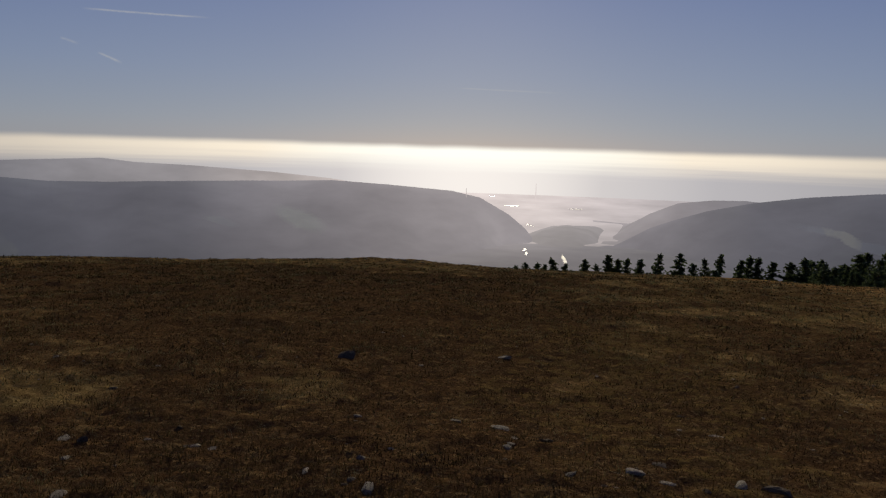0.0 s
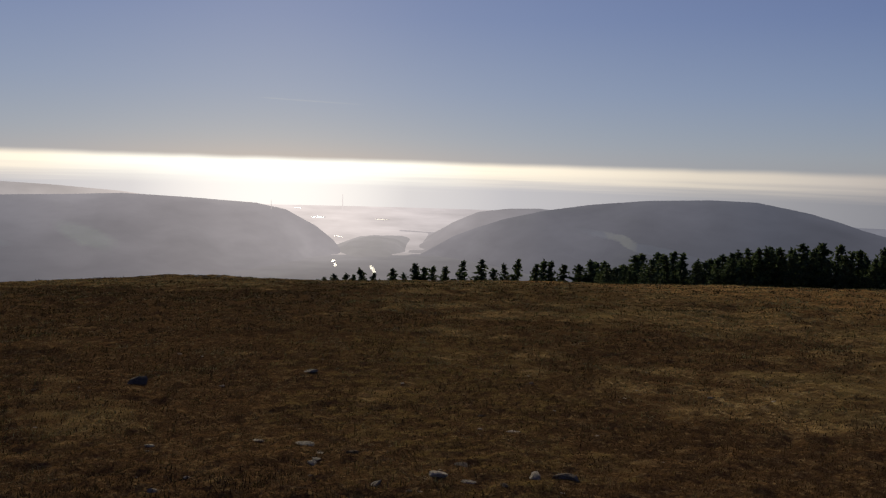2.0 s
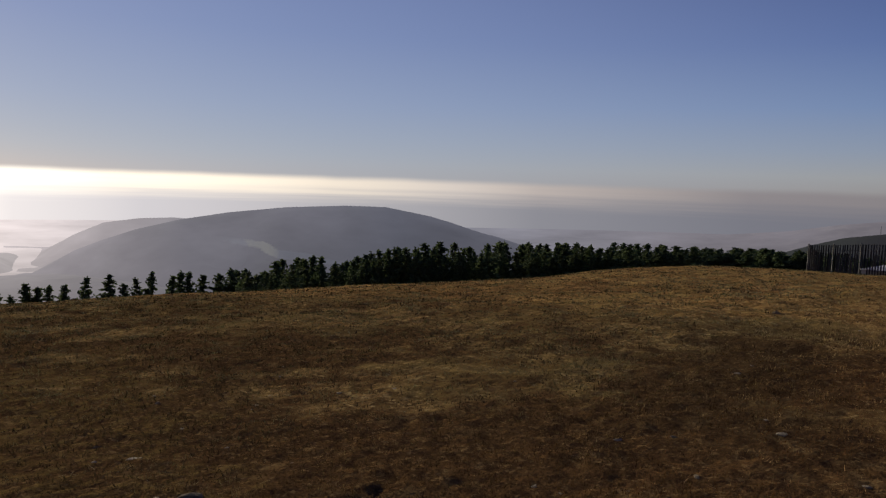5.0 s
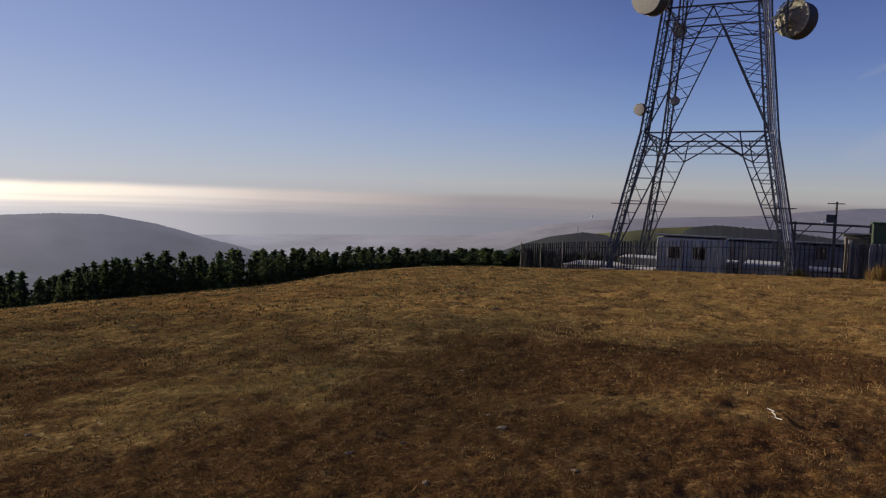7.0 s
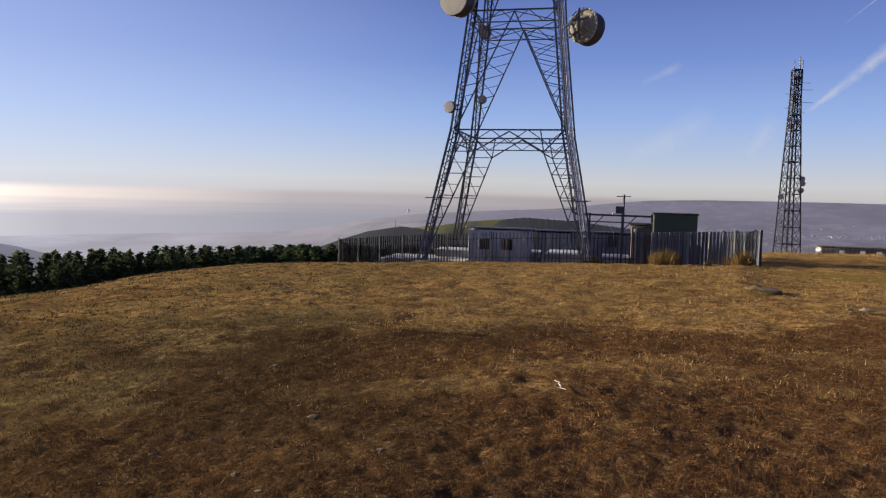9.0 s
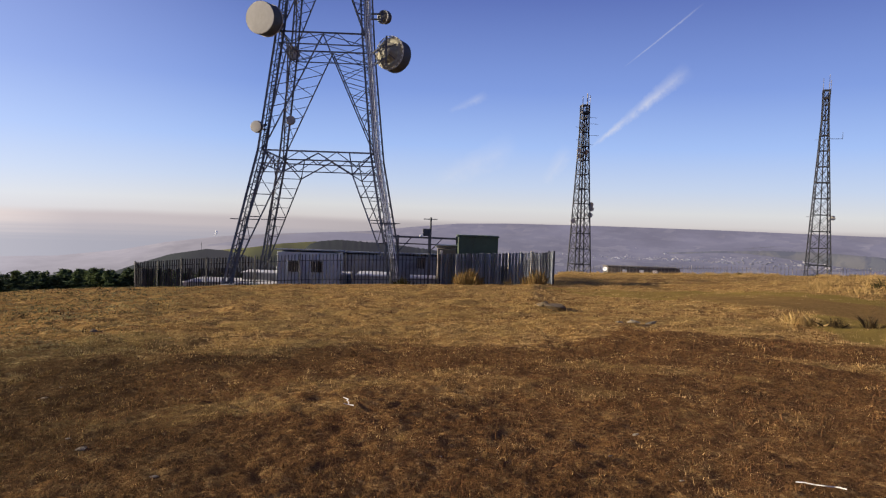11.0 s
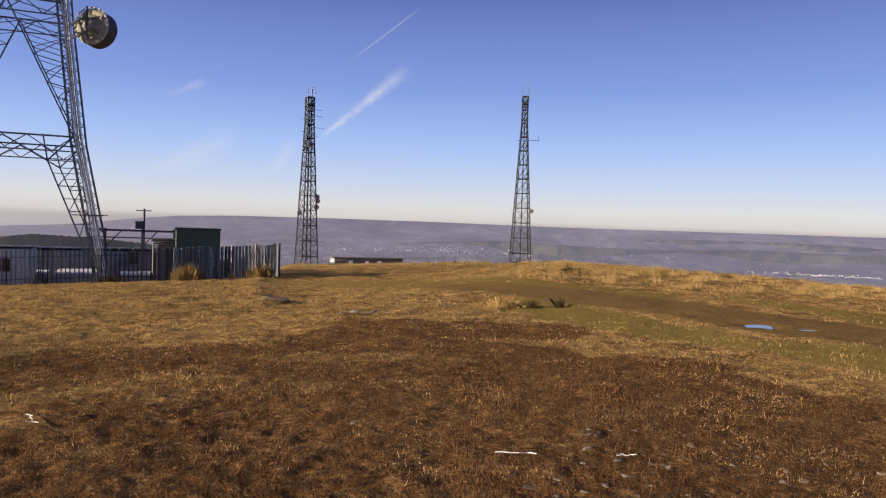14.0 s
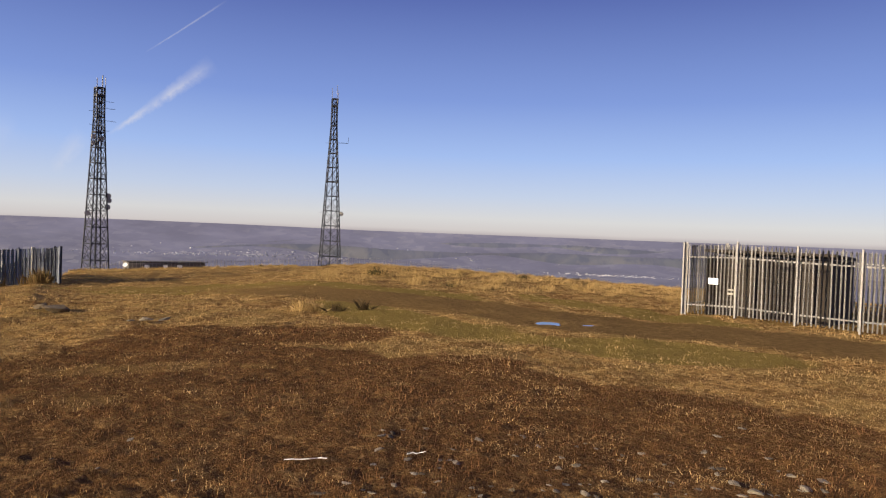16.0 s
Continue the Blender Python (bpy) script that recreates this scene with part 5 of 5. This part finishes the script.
def scatter_stones():
    rng = random.Random(9)
    for i in range(240):
        az, r = (rng.uniform(-32, 30), rng.uniform(3.2, 9)) if i < 70 else (rng.uniform(-75, -30), rng.uniform(3.2, 9)) if i < 95 else (rng.uniform(-158, -126), rng.uniform(4.0, 7.0))
        v = heading(az) * r
        stone(v.x, v.y, rng.uniform(.025, .085) if az > -126 else rng.uniform(.03, .13), 1 if rng.random() < .25 else 0, rng)


scatter_stones()
STICK = surface("bleached_wood", (.50, .46, .39), (.72, .68, .60), 14, .8, 0, .3)


def stick(x, y, length, turn, seed):
    rng = random.Random(seed)
    bm = bmesh.new()
    pts = [Vector((length * (k - .5), .08 * length * rng.uniform(-1, 1), .02 + .012 * rng.random())) for k in (0, .2, .42, .63, .82, 1)]
    for a, b in zip(pts, pts[1:]):
        bar(bm, a, b, .006, 6, .005)
    bar(bm, pts[1], pts[1] + Vector((-.03, .05, .02)), .005, 5, .003)
    me = bpy.data.meshes.new("stick")
    bm.to_mesh(me)
    bm.free()
    me.materials.append(STICK)
    ob = new("stick", me)
    ob.matrix_basis = Matrix.Translation((x, y, gz(x, y) + .012)) @ pose(0, 0, 0, 0, 0, turn)
    tagged(ob, "bleached white stick lying in the heather", "stick", "sticks in the heather")


stick(6.89, .23, .33, 15, 1)
stick(4.83, -3.09, .30, 64, 2)
stick(4.55, -3.85, .13, 70, 3)


def rush_blades(bm, rng, at, tall, wide, count, thick=.005):
    """Blades rising from one root."""
    for i in range(count):
        an, rr = rng.uniform(0, math.tau), rng.random() ** .5 * wide * .45
        b = at + Vector((math.cos(an) * rr, math.sin(an) * rr, -.05))
        h = tall * rng.uniform(.45, 1.1) * (1.1 - .8 * (rr / (wide * .5)) ** 2)
        out = Vector((math.cos(an), math.sin(an), 0)) * (wide * .09 * rng.random()) + Vector((rng.gauss(0, .11), rng.gauss(0, .11), 0))
        w = Vector((-math.sin(an), math.cos(an), 0)) * thick * max(.8, tall * 1.6)
        m, tip = b + out * .35 + Vector((0, 0, h * .65)), b + out + Vector((0, 0, h))
        v = [bm.verts.new(p) for p in (b - w, b + w, m + w * .8, tip, m - w * .8)]
        bm.faces.new(v)


def rush(x, y, tall, wide, mat, label, seed, count=170):
    """A clump of rushes."""
    bm = bmesh.new()
    rush_blades(bm, random.Random(seed), Vector((0, 0, 0)), tall, wide, count)
    me = bpy.data.meshes.new("rush_clump")
    bm.to_mesh(me)
    bm.free()
    me.materials.append(mat)
    ob = new("rush_clump", me)
    ob.location = (x, y, gz(x, y))
    tagged(ob, label, "plant", "clumps on the moor")


def blade_material(name, dark, light, third, share=.25, tufted=False):
    m, n, b = material(name)
    g = n.add("ShaderNodeNewGeometry").outputs["Random Per Island"]
    tuft = n.add("ShaderNodeAttribute")
    tuft.attribute_name = "tone"
    col = n.mix(n.math('ADD', n.math('MULTIPLY', g, .4), n.math('MULTIPLY', tuft.outputs["Fac"], .6)) if tufted else g, dark, light)
    co = n.add("ShaderNodeTexCoord").outputs["Object"]
    col = n.mix(n.ramp(n.noise(co, 1.3, 3), [(.42, 0), (.68, share * 2)]), col, third)
    # blade colour turns duller and bluer towards the southern side
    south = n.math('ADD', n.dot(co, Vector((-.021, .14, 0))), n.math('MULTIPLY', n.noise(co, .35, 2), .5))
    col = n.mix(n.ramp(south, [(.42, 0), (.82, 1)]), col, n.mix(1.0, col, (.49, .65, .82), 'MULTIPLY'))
    n.put(b.inputs["Base Color"], col)
    b.inputs["Roughness"].default_value, b.inputs["Specular IOR Level"].default_value = .9, .03
    through_light = n.add("ShaderNodeBsdfTranslucent")
    n.put(through_light.inputs[0], n.mix(1.0, col, (.9, 1.1, .6), 'MULTIPLY'))
    both = n.add("ShaderNodeMixShader")
    both.inputs[0].default_value = .14
    n.put(both.inputs[1], b.outputs[0])
    n.put(both.inputs[2], through_light.outputs[0])
    n.put(n.tree.nodes["Material Output"].inputs[0], both.outputs[0])
    return m


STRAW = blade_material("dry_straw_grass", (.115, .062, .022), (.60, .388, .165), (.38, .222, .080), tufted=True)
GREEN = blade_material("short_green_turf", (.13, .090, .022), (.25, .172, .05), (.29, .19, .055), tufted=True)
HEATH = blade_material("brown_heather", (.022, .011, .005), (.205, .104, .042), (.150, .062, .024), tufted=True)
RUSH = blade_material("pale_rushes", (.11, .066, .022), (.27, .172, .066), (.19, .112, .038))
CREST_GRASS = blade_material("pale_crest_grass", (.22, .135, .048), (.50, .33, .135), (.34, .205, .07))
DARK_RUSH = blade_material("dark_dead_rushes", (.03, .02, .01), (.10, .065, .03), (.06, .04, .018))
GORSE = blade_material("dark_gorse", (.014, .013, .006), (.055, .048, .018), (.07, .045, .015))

rush(42.3, -3.26, 1.0, 1.9, RUSH, "tall pale rush clump against the fence", 1, 1100)
rush(41.5, -7.15, .85, 1.3, RUSH, "pale rush clump at the fence corner", 2, 700)
rush(42.0, -6.55, .7, .7, RUSH, "small pale rush clump at the fence foot", 3, 160)
rush(42.4, -5.6, .5, .6, RUSH, "small pale rush clump at the fence foot", 4, 120)
rush(42.8, .55, .62, 1.25, GORSE, "low dark bush at the tower fence", 5, 420)
rush(30.6, -20.2, .5, 1.1, GORSE, "dark gorse bush on the grassy crest", 6, 420)
rush(15.08, -9.13, .32, .45, DARK_RUSH, "small dark tuft beside the track", 7, 180)
rush(14.81, -9.7, .36, .34, DARK_RUSH, "small dark tuft beside the track", 8, 150)
rush(15.5, -8.6, .34, .9, CREST_GRASS, "pale tuft of tall grass by the track", 9, 500)


def rough_grass():
    """Rough clumps along the far crest, past counting."""
    rng = random.Random(21)
    for name, mat, label, count in (("rough_grass", CREST_GRASS, "pale rough grass in clumps along the crest", 480), ("low_scrub", GORSE, "dark low scrub dotted along the crest", 14)):
        bm = bmesh.new()
        for i in range(count):
            az = rng.uniform(-150, -101)
            r = rng.uniform(30, 82) if az < -117 else rng.uniform(70, 84)
            v = heading(az) * r
            rush_blades(bm, rng, Vector((v.x, v.y, gz(v.x, v.y))), rng.uniform(.18, .42), rng.uniform(.9, 2.2), 130, .011)
        tagged(part(name, bm, mat), label, "grass", kind="stuff")


rough_grass()


def water_material():
    m, n, b = material("still_water")
    b.inputs["Base Color"].default_value = (.09, .078, .058, 1)
    b.inputs["Roughness"].default_value = .06
    co = n.add("ShaderNodeTexCoord").outputs["Object"]
    bump(n, b, n.noise(co, 6, 2), .004, .01)
    return m


WATER = water_material()
RIVER = surface("bright_river_water", (.05, .05, .05), (.06, .06, .06), .01, .55, 0, 0, None, 1, 0, 1.0)


def pool(name, x, y, rx, ry, turn, mat, label, z, seed=0):
    bm = bmesh.new()
    n = 28
    ring = []
    for i in range(n):
        an = math.tau * i / n
        k = 1 + .22 * noise.noise((math.cos(an) * 1.6, math.sin(an) * 1.6, seed))
        ring.append(bm.verts.new((math.cos(an) * rx * k, math.sin(an) * ry * k, 0)))
    bm.faces.new(ring)
    me = bpy.data.meshes.new(name)
    bm.to_mesh(me)
    bm.free()
    me.materials.append(mat)
    ob = new(name, me)
    ob.matrix_basis = pose(x, y, z, 0, 0, turn)
    return tagged(ob, label, "water", kind="structure")


for i, (x, y, rx, ry) in enumerate(PUDDLES):
    pool("water_puddle", x, y, rx, ry, -47, WATER, "shallow puddle reflecting the sky on the track", PUDDLE_Z[i], i)


def seen_ground(az, el):
    """Where the line of sight at that bearing and elevation meets the far ground."""
    r = np.arange(1500, 4660, 6.0)
    h = heading(az)
    hit = EYE_H + r * math.tan(radians(el)) <= ground_z(h.x * r, h.y * r)
    r0 = float(r[np.argmax(hit)]) if hit.any() else 4600.0
    return h.x * r0, h.y * r0, EYE_H + r0 * math.tan(radians(el))


def reach(az, el, wide, long, wind, seed):
    """A winding reach of water lying on the valley floor, running away from the eye."""
    x, y, _ = seen_ground(az, el)
    d, side = heading(az), heading(az - 90)
    bm = bmesh.new()
    rows = []
    for i in range(17):
        k = i / 16
        c = Vector((x, y, 0)) + d * (k - .5) * long + side * (wind * math.sin(k * 4 + seed) + wide * .4 * noise.noise((k * 6, seed, 0)))
        w = side * wide * (.25 + .75 * math.sin(math.pi * k) ** .6) * (1 + .5 * noise.noise((k * 9, seed, 3)))
        rows.append([bm.verts.new((p.x, p.y, gz(p.x, p.y))) for p in (c - w, c + w)])
    heights = [v.co.z for v in bm.verts]
    level = (max(heights) + sum(heights) / len(heights)) / 2 + 1.5
    for v in bm.verts:
        v.co.z = level
    for p, q in zip(rows, rows[1:]):
        bm.faces.new((p[0], p[1], q[1], q[0]))
    me = bpy.data.meshes.new("water_reach")
    bm.to_mesh(me)
    bm.free()
    me.materials.append(RIVER)
    tagged(new("water_reach", me), "bright reach of water in the valley", "water", kind="structure")


def river():
    """Reaches of the river and the lakes far down the valley."""
    for i, (az, el, wide, long, wind) in enumerate(((-6.4, -7.78, 5, 60, 3), (-6.55, -8.06, 4, 70, 2), (-9.5, -8.4, 6, 190, 5), (-6.8, -5.85, 6, 90, 16), (-5.3, -4.38, 40, 44, 0), (-10.2, -4.46, 40, 40, 0), (-3.7, -3.7, 20, 40, 0))):
        reach(az, el, wide, long, wind, i + 5)


river()


# roofs carry the far land's painted haze and emitted air glow
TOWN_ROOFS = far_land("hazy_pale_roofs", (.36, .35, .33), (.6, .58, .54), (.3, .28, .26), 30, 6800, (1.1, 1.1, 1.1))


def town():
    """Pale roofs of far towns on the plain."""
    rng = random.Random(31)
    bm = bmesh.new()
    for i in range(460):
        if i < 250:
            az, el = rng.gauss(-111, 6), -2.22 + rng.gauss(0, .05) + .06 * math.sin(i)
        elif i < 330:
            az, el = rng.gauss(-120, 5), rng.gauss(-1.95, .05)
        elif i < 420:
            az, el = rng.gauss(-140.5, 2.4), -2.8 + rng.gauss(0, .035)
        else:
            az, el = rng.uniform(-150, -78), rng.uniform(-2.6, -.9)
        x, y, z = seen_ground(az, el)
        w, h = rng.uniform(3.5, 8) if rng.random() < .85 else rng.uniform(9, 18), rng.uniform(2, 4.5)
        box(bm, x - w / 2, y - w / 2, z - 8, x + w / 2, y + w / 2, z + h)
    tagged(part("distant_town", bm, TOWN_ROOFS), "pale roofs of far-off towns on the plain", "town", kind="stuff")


town()


def plume():
    """A drifting puff of steam over the coastal plain."""
    rng = random.Random(8)
    x, y, z = seen_ground(-74.5, -1.65)
    side = heading(-74.5 + 90)
    bm = bmesh.new()
    for i in range(16):
        k = i / 15
        c = Vector((x, y, z)) + side * (-16 * k + rng.gauss(0, 3) + 24 * max(0, k - .7)) + Vector((0, 0, 10 + 26 * k ** .8))
        made = bmesh.ops.create_icosphere(bm, subdivisions=2, radius=1.5 + 3.2 * k * rng.uniform(.6, 1.2))
        for v in made["verts"]:
            v.co *= 1 + .35 * noise.noise(v.co * .25 + Vector((i, 0, 0)))
            v.co += c
    tagged(part("steam_plume", bm, WHITE_PAINT, smooth=True), "white puff of steam over the coastal plain", "steam", kind="stuff")


plume()

# ---- grass and heather of the near ground ----


def tufts(name, count, per, share, mat, label, tall, spread, rmin=2.7, rmax=70, lean=.5, seed=1, wide=1.0, power=1.0, span=(-168, 44)):
    """Tufts of blades strewn over the near ground, thinning out with distance."""
    rng = np.random.default_rng(seed)
    n = count
    u = rng.random(n)
    r = rmin * (rmax / rmin) ** (u ** power)
    az = np.radians(rng.uniform(span[0], span[1], n))
    x, y = -np.sin(az) * r, np.cos(az) * r
    keep = rng.random(n) < share(x, y)
    x, y, r = x[keep], y[keep], r[keep]
    tone = np.clip(.47 + .40 * vnoise(x * 1.2, y * 1.2, seed + 60) + .46 * vnoise(x * 3.7, y * 3.7, seed + 61) + .55 * vnoise(x * 8.3, y * 8.3, seed + 62) + rng.normal(0, .2, len(x)), 0, 1)
    size = rng.lognormal(0, .35, len(x)) * (.75 + .5 * (vnoise(x * .8, y * .8, seed + 40) * .5 + .5))
    x, y, r, size, tone = (np.repeat(v, per) for v in (x, y, r, size, tone))
    k = len(x)
    an = rng.uniform(0, math.tau, k)
    grow = np.clip(r / 8, .85, 2.6) ** .45
    d = rng.random(k) ** .5 * spread * size * grow
    bx, by = x + np.cos(an) * d, y + np.sin(an) * d
    bz = ground_z(bx, by) - .008
    h = tall * size * rng.uniform(.55, 1.25, k) * grow
    w = np.maximum(.0024, r * .00048) * rng.uniform(.7, 1.5, k) * wide
    tilt = rng.normal(0, lean, k) + .25
    tx, ty = np.cos(an) * tilt * h, np.sin(an) * tilt * h
    side = rng.uniform(0, math.tau, k)
    sx, sy = np.cos(side) * w, np.sin(side) * w
    v = np.empty((k, 3, 3))
    v[:, 0] = np.stack([bx - sx, by - sy, bz], -1)
    v[:, 1] = np.stack([bx + sx, by + sy, bz], -1)
    v[:, 2] = np.stack([bx + tx, by + ty, bz + h / np.sqrt(1 + tilt ** 2)], -1)
    me = bpy.data.meshes.new(name)
    me.vertices.add(k * 3)
    me.vertices.foreach_set("co", v.ravel())
    me.loops.add(k * 3)
    me.loops.foreach_set("vertex_index", np.arange(k * 3, dtype=np.int32))
    me.polygons.add(k)
    me.polygons.foreach_set("loop_start", np.arange(k, dtype=np.int32) * 3)
    me.update(calc_edges=True)
    me.attributes.new("tone", 'FLOAT', 'POINT').data.foreach_set("value", np.repeat(tone, 3).astype(np.float32))
    me.materials.append(mat)
    return tagged(new(name, me), label, "grass", kind="stuff")


def clear(x, y):
    """No growth on mud, in puddles."""
    h, g, m, _ = zones(x, y)
    c = 1 - m
    for px, py, rx, ry in PUDDLES:
        c = c * step01(np.hypot(x - px, y - py), .7, 1.1)
    return h, g, c


def straw_share(x, y):
    h, g, c = clear(x, y)
    clump = step01(vnoise(x * 2.6, y * 2.6, 51) * .6 + vnoise(x * 6.5, y * 6.5, 52) * .5, -.15, .5)
    near = step01(-np.hypot(x, y), -9, -4.5) * step01(bearing(x, y), -135, -105)
    return np.clip((1 - h * (1 - (.5 + .4 * step01(-y, 3, 7)) * clump)) * (.55 + .45 * clump) * (1 - .8 * g) * c ** 3 * (1 - .65 * near), 0, 1)


def heath_share(x, y):
    h, g, c = clear(x, y)
    return np.clip((.10 + .9 * h) * (1 - g) * c, 0, 1)


def green_share(x, y):
    h, g, c = clear(x, y)
    return np.clip((.05 + .95 * g) * (.08 + .92 * c), 0, 1)


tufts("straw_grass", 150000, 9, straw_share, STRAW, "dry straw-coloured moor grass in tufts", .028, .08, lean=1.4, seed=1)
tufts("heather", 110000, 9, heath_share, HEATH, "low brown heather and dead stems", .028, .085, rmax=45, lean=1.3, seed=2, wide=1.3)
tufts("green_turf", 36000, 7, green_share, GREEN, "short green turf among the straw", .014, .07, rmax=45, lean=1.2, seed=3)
